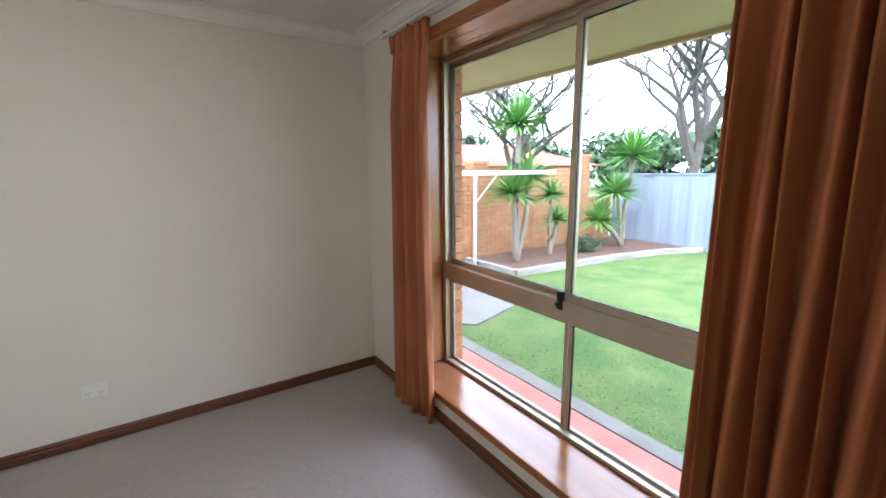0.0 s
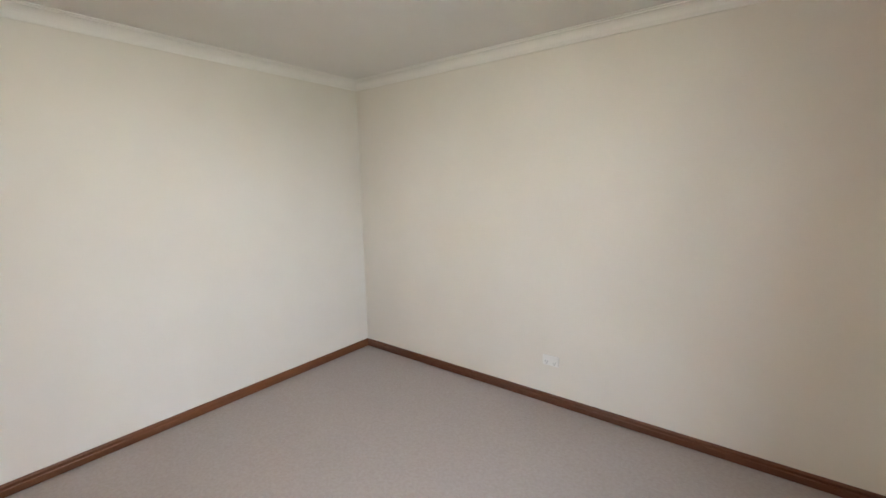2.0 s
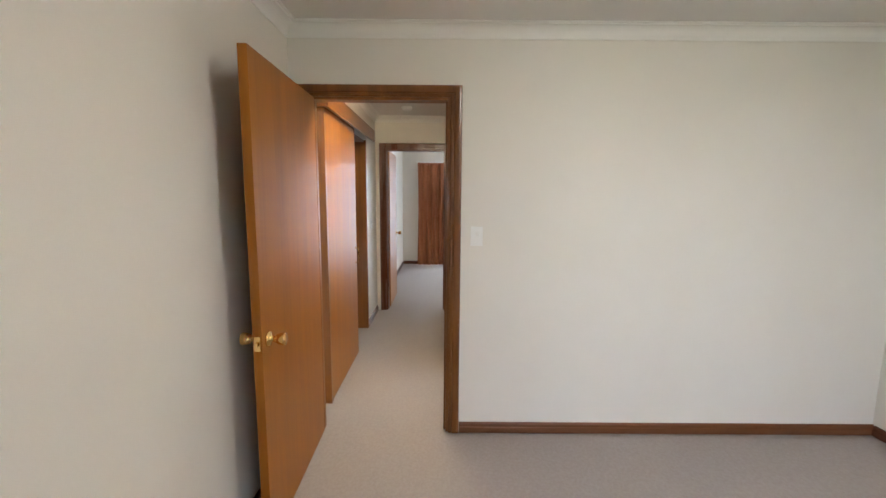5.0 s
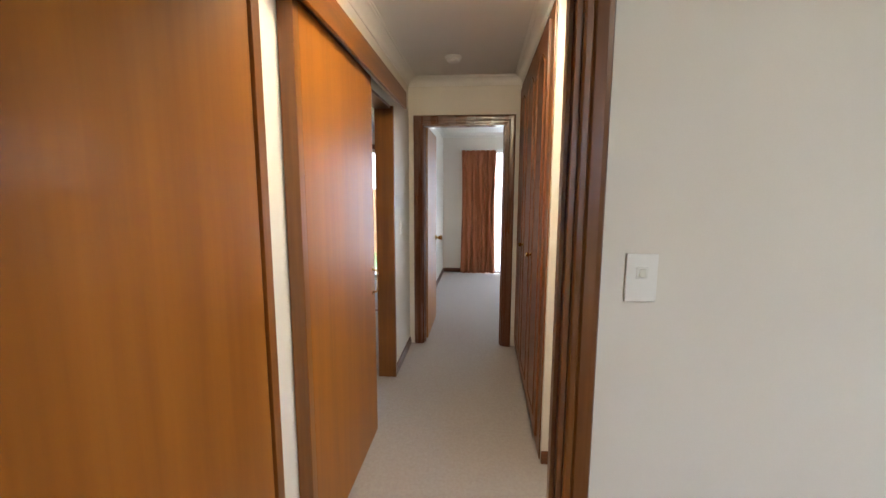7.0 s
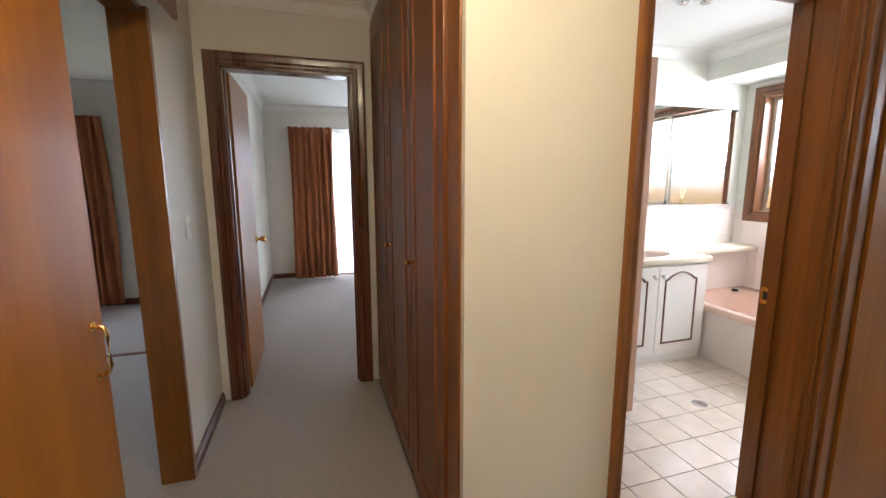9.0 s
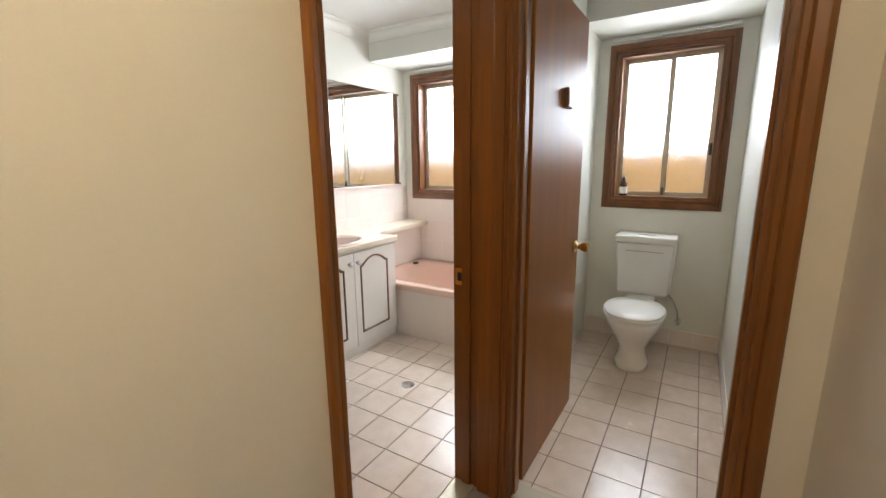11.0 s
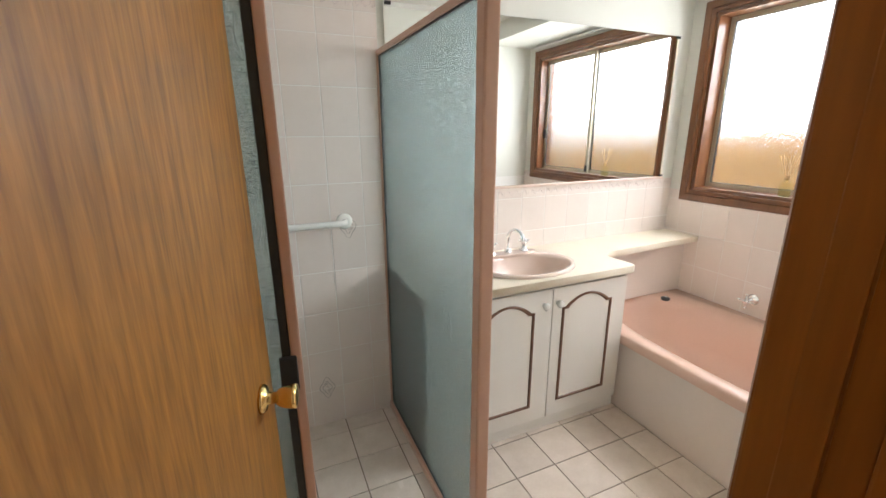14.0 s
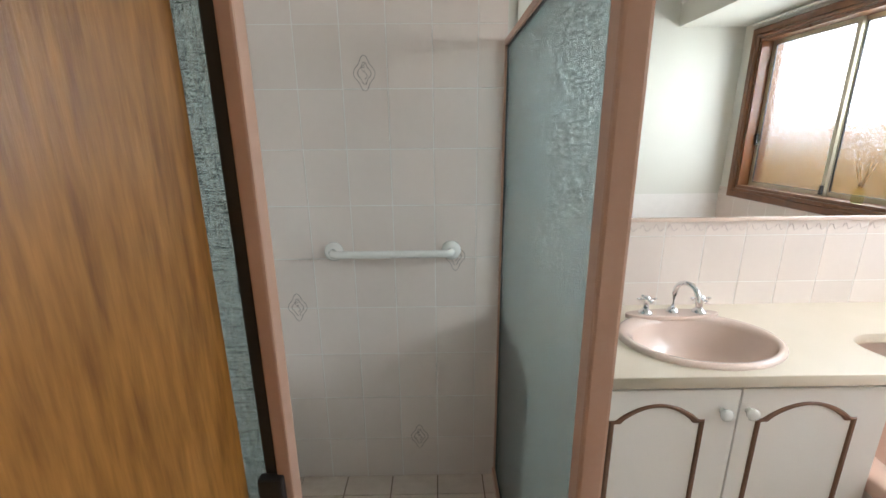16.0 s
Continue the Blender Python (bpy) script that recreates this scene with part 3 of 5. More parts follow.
def sash(parent, axis, plane, a0, a1, z0, z1, w, d, pane_mat, pane_thick=0.005, name="window_frame", mat=None):
    """A rectangular metal frame with its pane."""
    mt = mat or ALU
    bm = bmesh.new()
    for u0, u1, c0, c1 in ((a0, a0 + w, z0, z1), (a1 - w, a1, z0, z1), (a0 + w, a1 - w, z0, z0 + w), (a0 + w, a1 - w, z1 - w, z1)):
        block(bm, *((plane - d / 2, plane + d / 2, u0, u1) if axis == "x" else (u0, u1, plane - d / 2, plane + d / 2)), c0, c1, 0.002)
    f = part(name, bm, mt, parent)
    pane = one(*((plane - pane_thick / 2, plane + pane_thick / 2, a0 + w - 0.004, a1 - w + 0.004) if axis == "x" else (a0 + w - 0.004, a1 - w + 0.004, plane - pane_thick / 2, plane + pane_thick / 2)), z0 + w - 0.004, z1 - w + 0.004)
    p = part("pane", pane, pane_mat, parent)
    p.visible_shadow = False
    gk = bmesh.new()
    e = 0.004
    for u0, u1, c0, c1 in ((a0 + w, a0 + w + e, z0 + w, z1 - w), (a1 - w - e, a1 - w, z0 + w, z1 - w), (a0 + w + e, a1 - w - e, z0 + w, z0 + w + e), (a0 + w + e, a1 - w - e, z1 - w - e, z1 - w)):
        block(gk, *((plane - 0.006, plane + 0.006, u0, u1) if axis == "x" else (u0, u1, plane - 0.006, plane + 0.006)), c0, c1)
    part("gasket", gk, BLACK, parent, "thin black glazing gasket")
    return f


MX = 1.60
TZ0, TZ1 = 0.79, 0.89
part("window_frame", one(X1 - 0.035, X1, -2.95, -2.87, 0.166, WZ1 - 0.02, 0.002), ALU, w1)
part("window_frame", one(X0, X0 + 0.035, -2.95, -2.87, 0.166, WZ1 - 0.02, 0.002), ALU, w1)
part("window_frame", one(X0, X1, -2.95, -2.87, 2.16, 2.195, 0.002), ALU, w1)
part("window_frame", one(X0, X1, -2.95, -2.87, 0.186, 0.210, 0.002), ALU, w1)
part("transom", one(X0 + 0.035, X1 - 0.035, -2.945, -2.872, TZ0, TZ1, 0.003), ALU, w1)
sash(w1, "y", -2.925, MX - 0.005, X1 - 0.036, TZ1, 2.16, 0.028, 0.022, CLEAR_DIM)
sash(w1, "y", -2.898, X0 + 0.036, MX + 0.02, TZ1, 2.16, 0.032, 0.022, CLEAR_DIM)
sash(w1, "y", -2.915, MX + 0.002, X1 - 0.036, 0.196, TZ0, 0.02, 0.02, CLEAR_DIM)
sash(w1, "y", -2.915, X0 + 0.036, MX - 0.002, 0.196, TZ0, 0.02, 0.02, CLEAR_DIM)
bml = one(1.615, 1.645, -2.886, -2.862, 0.845, 0.935, 0.004)
block(bml, 1.622, 1.638, -2.865, -2.84, 0.865, 0.885, 0.003)
part("window_latch", bml, BLACK, w1, "black window latch")


def curtain(name, x0, x1, y, z0, z1, folds, depth, label, seed, run="x", flare=0.0, material=None, heading=True):
    """A gathered curtain: a folded sheet with a pinch-pleat heading."""
    rng = random.Random(seed)
    cols, rowsn = folds * 12, 26
    jit = [rng.uniform(-0.3, 0.3) for _ in range(folds + 2)]
    amp = [rng.uniform(0.65, 1.15) for _ in range(folds + 2)]
    verts, faces = [], []
    for r in range(rowsn + 1):
        f = r / rowsn
        z = z1 + (z0 - z1) * f
        spread = 1 + flare * f
        deep = depth * (0.45 + 0.55 * min(1, f * 5))
        for c in range(cols + 1):
            u = c / cols
            k = min(int(u * folds), folds - 1)
            ph = u * folds * math.tau + jit[k] + 0.5 * math.sin(2.2 * f + k)
            o = deep * amp[k] * (0.5 + 0.5 * math.sin(ph)) + 0.01 * math.sin(5 * u + 3 * f)
            shift = 0.012 * math.sin(ph * 0.5 + 4 * f)
            a = x0 + (x1 - x0) * (0.5 + (u - 0.5) * spread) + shift
            zz = z + (0.012 * math.sin(u * folds * math.tau) if r == 0 else 0)
            verts.append((a, y + o, zz) if run == "x" else (y + o, a, zz))
    w = cols + 1
    for r in range(rowsn):
        for c in range(cols):
            i = r * w + c
            faces.append((i, i + 1, i + w + 1, i + w))
    t = thing(name, (((x0 + x1) / 2, y, z0) if run == "x" else (y, (x0 + x1) / 2, z0)), label, "curtain")
    ob = part("drape", mesh_of("drape", verts, faces, material or CURTAIN, True), None, t)
    so = ob.modifiers.new("thickness", "SOLIDIFY")
    so.thickness = 0.004
    if heading:
        hb = bmesh.new()
        for k in range(folds):
            u = x0 + (x1 - x0) * (k + 0.35) / folds
            for s in (-0.012, 0, 0.012):
                a, b2 = (u + s, y + depth * 0.35, z1 - 0.09), (u + s * 1.6, y + depth * 0.4, z1 + 0.004)
                if run == "y":
                    a, b2 = (a[1], a[0], a[2]), (b2[1], b2[0], b2[2])
                tube(hb, a, b2, 0.007, 0.009, 8)
        part("pleat_heading", hb, material or CURTAIN, t, "pinch-pleated heading", True)
    return t


curtain("curtain", 2.27, 2.70, -2.572, 0.02, 2.265, 6, 0.085, "rust-brown gathered curtain drawn to the window's side", 3)
curtain("curtain", -0.05, 0.86, -2.572, 0.02, 2.265, 15, 0.10, "rust-brown gathered curtain bunched beside the window", 8)
trk = thing("curtain_track", (1.4, -2.54, 2.28), "white double curtain track on small brackets", "curtain track")
part("rail", one(-0.1, 2.78, -2.548, -2.528, 2.285, 2.303, 0.002), WHITE_P, trk)
part("rail", one(-0.1, 2.78, -2.588, -2.573, 2.285, 2.303, 0.002), WHITE_P, trk)
for x in (0.3, 1.25, 1.95, 2.74):
    part("bracket", one(x - 0.01, x + 0.01, -2.606, -2.53, 2.303, 2.32, 0.001), STEEL_GREY, trk)

# bedroom fittings
ol = thing("power_outlet", (3.226, -0.90, 0.28), "white double power outlet low on the wall", "power outlet")
part("plate", one(3.219, 3.2305, -0.955, -0.84, 0.277, 0.349, 0.003), WHITE_P, ol)
for dy in (-0.925, -0.87):
    part("rocker", one(3.2155, 3.2195, dy - 0.008, dy + 0.008, 0.325, 0.34, 0.001), WHITE_P, ol)
    sk = bmesh.new()
    for oy, oz in ((-0.008, 0.304), (0.008, 0.304), (0, 0.29)):
        block(sk, 3.2184, 3.2192, dy + oy - 0.0012, dy + oy + 0.0012, oz - 0.005, oz + 0.005)
    part("socket_slots", sk, BLACK, ol)


def light_switch(p, axis, out, label):
    """A wall plate with one rocker; axis: the wall's normal."""
    s = thing("light_switch", p, label, "light switch")

    def b(u, z, d0, d1, w, h, nm, mat, bev):
        lo, hi = sorted((p[0 if axis == "x" else 1] + out * d0, p[0 if axis == "x" else 1] + out * d1))
        c = p[1 if axis == "x" else 0] + u
        part(nm, one(*((lo, hi, c - w / 2, c + w / 2) if axis == "x" else (c - w / 2, c + w / 2, lo, hi)), p[2] + z - h / 2, p[2] + z + h / 2, bev), mat, s)
    b(0, 0, -0.001, 0.008, 0.072, 0.115, "plate", WHITE_P, 0.002)
    b(0, 0.012, 0.008, 0.011, 0.028, 0.028, "surround", WHITE_P, 0.002)
    b(0, 0.012, 0.011, 0.015, 0.014, 0.02, "rocker", CERAMIC, 0.002)
    return s


light_switch((0.70, 0.97, 1.245), "y", -1, "white rocker light switch beside the bedroom door frame")
light_switch((-0.34, 3.33, 1.15), "x", 1, "white rocker light switch on the hall wall")


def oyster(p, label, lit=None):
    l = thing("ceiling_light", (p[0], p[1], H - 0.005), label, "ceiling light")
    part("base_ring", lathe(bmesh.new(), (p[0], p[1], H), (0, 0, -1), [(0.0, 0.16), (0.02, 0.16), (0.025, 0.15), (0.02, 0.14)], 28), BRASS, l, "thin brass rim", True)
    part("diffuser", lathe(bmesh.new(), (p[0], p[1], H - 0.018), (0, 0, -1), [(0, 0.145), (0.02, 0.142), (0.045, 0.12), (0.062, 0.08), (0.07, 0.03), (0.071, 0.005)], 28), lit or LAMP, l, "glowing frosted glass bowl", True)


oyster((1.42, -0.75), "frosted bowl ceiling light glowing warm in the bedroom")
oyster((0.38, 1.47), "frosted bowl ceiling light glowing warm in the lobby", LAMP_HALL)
sm = thing("smoke_detector", (0.097, 3.2, H), "round white smoke detector on the hall ceiling", "smoke detector")
part("base", lathe(bmesh.new(), (0.097, 3.2, H), (0, 0, -1), [(-0.001, 0.06), (0.012, 0.06), (0.014, 0.052)], 24), WHITE_P, sm, smooth=True)
part("cover", lathe(bmesh.new(), (0.097, 3.2, H - 0.013), (0, 0, -1), [(0, 0.05), (0.018, 0.048), (0.026, 0.036), (0.028, 0.01)], 24), WHITE_P, sm, smooth=True)

# ---------- linen cupboard ----------
lc = thing("linen_cupboard", (0.66, 2.9, 0), "tall built-in linen cupboard with three dark stained doors", "cupboard")
part("body", one(0.672, 1.0, 2.175, 3.75, 0.0, H - 0.002), CUP_Z, lc)
part("stile", one(0.652, 0.68, 2.088, 2.19, 0.0, H - 0.08, 0.004), TRIM_Z, lc)
part("stile", one(0.655, 0.68, 3.70, 3.757, 0.0, H - 0.08, 0.003), CUP_Z, lc)
part("top_rail", one(0.655, 0.68, 2.19, 3.70, 2.30, H - 0.08, 0.003), CUP_Z, lc)
part("plinth", one(0.655, 0.68, 2.19, 3.70, 0.0, 0.06, 0.003), CUP_Z, lc)


def groove_ring(plane, out, a0, a1, z0, z1, rise, axis, w=0.016, h=0.006):
    """A routed, arched-top panel moulding standing slightly proud of a door."""
    def outline(g):
        pts = [(a0 + g, z0 + g), (a1 - g, z0 + g), (a1 - g, z1 - g * 0.7)]
        n = 14
        sh = (a1 - a0) * 0.16
        for i in range(n + 1):
            u = i / n
            a = a1 - g - sh * 0.4 - (a1 - a0 - 2 * g - 0.8 * sh) * u
            pts.append((a, z1 - g * 0.7 + rise * math.sin(math.pi * u) ** 0.8))
        pts.append((a0 + g, z1 - g * 0.7))
        return pts
    verts, faces = [], []
    for g, d in ((0, 0.0), (w * 0.25, h), (w * 0.75, h), (w, 0.0)):
        for a, z in outline(g):
            p = plane + out * d
            verts.append((p, a, z) if axis == "x" else (a, p, z))
    n = len(verts) // 4
    for r in range(3):
        for i in range(n):
            j = (i + 1) % n
            faces.append((r * n + i, r * n + j, (r + 1) * n + j, (r + 1) * n + i))
    me = mesh_of("panel_moulding", verts, faces, GROOVE)
    bm = bmesh.new()
    bm.from_mesh(me)
    return bm


for y0, y1, ky in ((2.195, 2.64, 2.60), (2.647, 3.145, 3.10), (3.152, 3.695, 3.45)):
    dr = part("door", one(0.640, 0.658, y0, y1, 0.065, 2.295, 0.004), CUP_Z, lc)
    part("panel_moulding", groove_ring(0.640, -1, y0 + 0.075, y1 - 0.075, 0.15, 2.13, 0.06, "x", 0.02, 0.007), CUP_Z, dr)
    if ky < 3.4:
        part("knob", lathe(bmesh.new(), (0.640, ky, 1.05), (-1, 0, 0), [(0, 0.014), (0.004, 0.014), (0.008, 0.008), (0.018, 0.008), (0.024, 0.014), (0.032, 0.015), (0.037, 0.009)], 14), BRASS, dr, "small brass knob", True)

# ---------- bathroom ----------
NY = 3.862     # face of the north tiles
EX = 3.972     # face of the east tiles
structure("bathroom_floor_bed", one(1.12, 3.98, 2.17, 3.87, -0.003, 0.002), FGROUT, "brown grout bed under bathroom tiles", "floor")
structure("toilet_floor_bed", one(2.06, 3.98, 1.15, 2.09, -0.003, 0.002), FGROUT, "brown grout bed under toilet tiles", "floor")
structure("door_sill_bathroom", one(1.252, 1.972, 2.08, 2.172, -0.003, 0.008, 0.002), ALU, "metal carpet strip in the bathroom doorway", "trim")
structure("door_sill_toilet", one(1.99, 2.086, 1.228, 1.922, -0.003, 0.008, 0.002), ALU, "metal carpet strip in the toilet doorway", "trim")

# bath
tub = thing("bathtub", (3.54, 3.05, 0), "apricot pink built-in bathtub with white tiled front", "bathtub")
part("front_panel", one(3.135, 3.16, 2.172, 3.86, 0.0, 0.40, 0.003), TILE, tub, "white tiled front panel")
tb = bmesh.new()
TX0, TX1, TY0, TY1, RIM = 3.115, 3.97, 2.172, 3.862, 0.435
n = 48
cx, cy = 3.53, 3.0


def oval(rx, ry, z, power=2.6):
    ring = []
    for i in range(n):
        t = i * math.tau / n
        c, s = math.cos(t), math.sin(t)
        ring.append(tb.verts.new((cx + rx * math.copysign(abs(c) ** (2 / power), c), cy + ry * math.copysign(abs(s) ** (2 / power), s), z)))
    return ring


def rect_ring(x0, x1, y0, y1, z):
    ring = []
    for i in range(n):
        t = i * math.tau / n
        c, s = math.cos(t), math.sin(t)
        k = 1 / max(abs(c), abs(s))
        ring.append(tb.verts.new(((x0 + x1) / 2 + (x1 - x0) / 2 * c * k, (y0 + y1) / 2 + (y1 - y0) / 2 * s * k, z)))
    return ring


rings = [rect_ring(TX0, TX1, TY0, TY1, RIM - 0.05), rect_ring(TX0, TX1, TY0, TY1, RIM - 0.008), rect_ring(TX0 + 0.008, TX1 - 0.004, TY0 + 0.004, TY1 - 0.004, RIM),
         oval(0.345, 0.755, RIM), oval(0.33, 0.74, RIM - 0.012), oval(0.315, 0.72, RIM - 0.05), oval(0.28, 0.66, 0.22), oval(0.24, 0.58, 0.10), oval(0.17, 0.48, 0.075)]
for a, b in zip(rings, rings[1:]):
    for i in range(n):
        tb.faces.new((a[i], a[(i + 1) % n], b[(i + 1) % n], b[i]))
tb.faces.new(rings[-1])
part("tub_shell", tb, PINK, tub, "glossy apricot pink shell", True)
pg = thing("bath_plug", (3.73, 3.60, RIM), "black rubber plug lying on the bath rim", "bath plug")
part("stopper", lathe(bmesh.new(), (3.73, 3.60, RIM - 0.001), (0, 0, 1), [(0, 0.022), (0.006, 0.026), (0.014, 0.026), (0.018, 0.02)], 18), BLACK, pg, smooth=True)
part("ring", lathe(bmesh.new(), (3.73, 3.60, RIM + 0.017), (0, 0, 1), [(0, 0.01), (0.006, 0.01), (0.008, 0.006)], 12), CHROME, pg, "chrome pull ring", True)


def cross_tap(name, p, out, label, size=1.0):
    """A tap top with a flange, a stem and a cross handle."""
    t = thing(name, p, label, "tap", "bathroom taps")
    o = Vector(out)
    part("flange", lathe(bmesh.new(), p, out, [(-0.001, 0.026 * size), (0.006, 0.025 * size), (0.014, 0.015 * size), (0.02, 0.011 * size)], 18), CHROME, t, smooth=True)
    part("stem", lathe(bmesh.new(), Vector(p) + o * 0.015 * size, out, [(0, 0.010 * size), (0.03 * size, 0.009 * size), (0.034 * size, 0.013 * size), (0.048 * size, 0.013 * size), (0.054 * size, 0.006 * size)], 14), CHROME, t, smooth=True)
    c = Vector(p) + o * 0.055 * size
    u = o.orthogonal().normalized()
    v = o.cross(u)
    hb = bmesh.new()
    for d in (u, v):
        d2 = (u + v).normalized() if d is u else (u - v).normalized()
        tube(hb, c - d2 * 0.03 * size, c + d2 * 0.03 * size, 0.0045 * size, n=8)
        for s in (-1, 1):
            bmesh.ops.create_icosphere(hb, subdivisions=2, radius=0.0065 * size, matrix=Matrix.Translation(c + d2 * 0.031 * size * s))
    part("cross_handle", hb, CHROME, t, smooth=True)
    return t


cross_tap("bath_tap", (EX, 3.24, 0.53), (-1, 0, 0), "chrome cross-handled tap on the wall over the bath", 1.25)
cross_tap("bath_tap", (EX, 2.84, 0.53), (-1, 0, 0), "chrome cross-handled tap on the wall over the bath", 1.25)
bs = thing("bath_spout", (EX, 3.04, 0.52), "chrome bath spout on the tiled wall", "spout")
part("flange", lathe(bmesh.new(), (EX, 3.04, 0.52), (-1, 0, 0), [(-0.001, 0.03), (0.008, 0.029), (0.012, 0.018)], 18), CHROME, bs, smooth=True)
part("spout", pipe(bmesh.new(), [(EX - 0.008, 3.04, 0.52), (EX - 0.06, 3.04, 0.523), (EX - 0.10, 3.04, 0.515), (EX - 0.125, 3.04, 0.495), (EX - 0.13, 3.04, 0.475)], 0.013, 12), CHROME, bs, smooth=True)

# vanity
VT = 0.815
van = thing("vanity_cabinet", (2.66, 3.6, 0), "white vanity cabinet with two arched-panel doors", "vanity cabinet")
part("body", one(2.05, 3.115, 3.385, NY, 0.0, 0.665, 0.002), LACQUER, van)
part("side_panel", one(3.097, 3.115, 3.385, NY, 0.664, 0.7775), LACQUER, van)
part("top_rail", one(2.05, 3.097, 3.38, 3.384, 0.66, 0.7775), LACQUER, van)
part("plinth", one(2.05, 3.118, 3.38, 3.388, 0.0, 0.075, 0.001), LACQUER, van)
for a0, a1, kx in ((2.20, 2.656, 2.607), (2.660, 3.112, 2.684)):
    d = part("door", one(a0, a1, 3.362, 3.3795, 0.078, 0.76, 0.003), LACQUER, van)
    part("panel_moulding", groove_ring(3.362, -1, kx - 0.332 if kx < 2.65 else kx + 0.03, kx - 0.045 if kx < 2.65 else kx + 0.336, 0.16, 0.66, 0.055, "y", 0.017, 0.005), GROOVE, d, "brown arched panel moulding")
    part("knob", lathe(bmesh.new(), (kx, 3.362, 0.69), (0, -1, 0), [(0, 0.009), (0.01, 0.008), (0.016, 0.016), (0.026, 0.019), (0.033, 0.014), (0.036, 0.006)], 16), CERAMIC, d, "round cream ceramic knob", True)
part("filler", one(2.05, 2.197, 3.365, 3.385, 0.078, 0.775), LACQUER, van)

# worktop: front strip, rounded sweep into the narrow ledge over the bath
wt = thing("countertop", (2.66, 3.6, 0.775), "cream laminate vanity top running on as a ledge", "countertop")
pts = [(2.03, NY), (2.03, 3.345), (3.12, 3.345), (3.135, 3.352), (3.14, 3.37), (3.14, 3.44)]
for i in range(9):
    t = i / 8 * math.pi / 2
    pts.append((3.14 + 0.12 * (1 - math.cos(t)) - 0.03 * math.sin(2 * t), 3.44 + 0.15 * math.sin(t)))
pts += [(3.80, 3.615), (3.90, 3.62), (EX, 3.62), (EX, NY)]
BX, BY, BRX, BRY = 2.64, 3.565, 0.262, 0.196
hole = [(BX + (BRX - 0.02) * math.cos(i * math.tau / 40), BY + (BRY - 0.02) * math.sin(i * math.tau / 40)) for i in range(40)]


def plate_with_hole(outer, inner, z0, z1, material, name):
    cu = bpy.data.curves.new(name, "CURVE")
    cu.dimensions, cu.fill_mode = "2D", "BOTH"
    for loop in (outer, inner):
        if not loop:
            continue
        sp_ = cu.splines.new("POLY")
        sp_.points.add(len(loop) - 1)
        for p_, (x, y) in zip(sp_.points, loop):
            p_.co = (x, y, 0, 1)
        sp_.use_cyclic_u = True
    cu.extrude = (z1 - z0) / 2 - 0.003
    cu.bevel_depth, cu.bevel_resolution = 0.003, 2
    tmp = bpy.data.objects.new(name, cu)
    scene.collection.objects.link(tmp)
    me = bpy.data.meshes.new_from_object(tmp.evaluated_get(bpy.context.evaluated_depsgraph_get()))
    bpy.data.objects.remove(tmp)
    me.transform(Matrix.Translation((0, 0, (z0 + z1) / 2)))
    me.materials.clear()
    me.materials.append(material)
    return me


part("top", plate_with_hole(pts, hole, 0.778, VT, LAMINATE, "top"), None, wt)
part("ledge_upstand", one(3.145, EX, 3.70, NY, RIM + 0.003, 0.777), TILE, wt, "tiled upstand under the ledge")

# basin
bn = thing("wash_basin", (BX, BY, VT), "pale pink oval drop-in wash basin", "wash basin")
bb = bmesh.new()
prof = [(1.0, 0.0), (1.0, 0.006), (0.985, 0.013), (0.95, 0.016), (0.90, 0.015), (0.86, 0.008), (0.84, -0.004), (0.80, -0.03), (0.70, -0.075), (0.5, -0.115), (0.25, -0.13), (0.06, -0.135)]
rg = []
for k, dz in prof:
    inner = k < 0.9
    rg.append([bb.verts.new((BX + BRX * k * math.cos(i * math.tau / 48), BY - (0.018 if inner else 0) * 1.0 + BRY * (k * (0.93 if inner else 1.0)) * math.sin(i * math.tau / 48), VT + dz + 0.001)) for i in range(48)])
for a, b in zip(rg, rg[1:]):
    for i in range(48):
        bb.faces.new((a[i], a[(i + 1) % 48], b[(i + 1) % 48], b[i]))
bb.faces.new(rg[-1])
part("bowl", bb, PINK_PALE, bn, smooth=True)
part("tap_deck", plate_with_hole([(BX + 0.17 * math.cos(t), BY + 0.165 + 0.035 * math.sin(t)) for t in [i * math.tau / 28 for i in range(28)]], None, VT + 0.008, VT + 0.024, PINK_PALE, "tap_deck"), None, bn)
part("waste", lathe(bmesh.new(), (BX, BY - 0.018, VT - 0.135), (0, 0, 1), [(0, 0.022), (0.003, 0.022), (0.005, 0.016)], 16), CHROME, bn, "chrome waste ring", True)
TD = VT + 0.024
cross_tap("basin_tap", (BX - 0.10, BY + 0.165, TD), (0, 0, 1), "chrome cross-handled basin tap")
cross_tap("basin_tap", (BX + 0.10, BY + 0.165, TD), (0, 0, 1), "chrome cross-handled basin tap")
bsp = thing("basin_spout", (BX, BY + 0.165, TD), "chrome gooseneck basin spout", "spout")
part("base", lathe(bmesh.new(), (BX, BY + 0.165, TD), (0, 0, 1), [(-0.001, 0.022), (0.008, 0.021), (0.02, 0.013)], 18), CHROME, bsp, smooth=True)
goose = [(BX, BY + 0.165, TD + 0.01), (BX, BY + 0.165, TD + 0.08)]
goose += [(BX + 0.016 * (1 - math.cos(t)), BY + 0.165 - 0.045 * (1 - math.cos(t)), TD + 0.08 + 0.05 * math.sin(t)) for t in [i * math.pi / 10 for i in range(1, 11)]]
goose += [(BX + 0.033, BY + 0.074, TD + 0.062)]
part("neck", pipe(bmesh.new(), goose, 0.009, 12), CHROME, bsp, smooth=True)

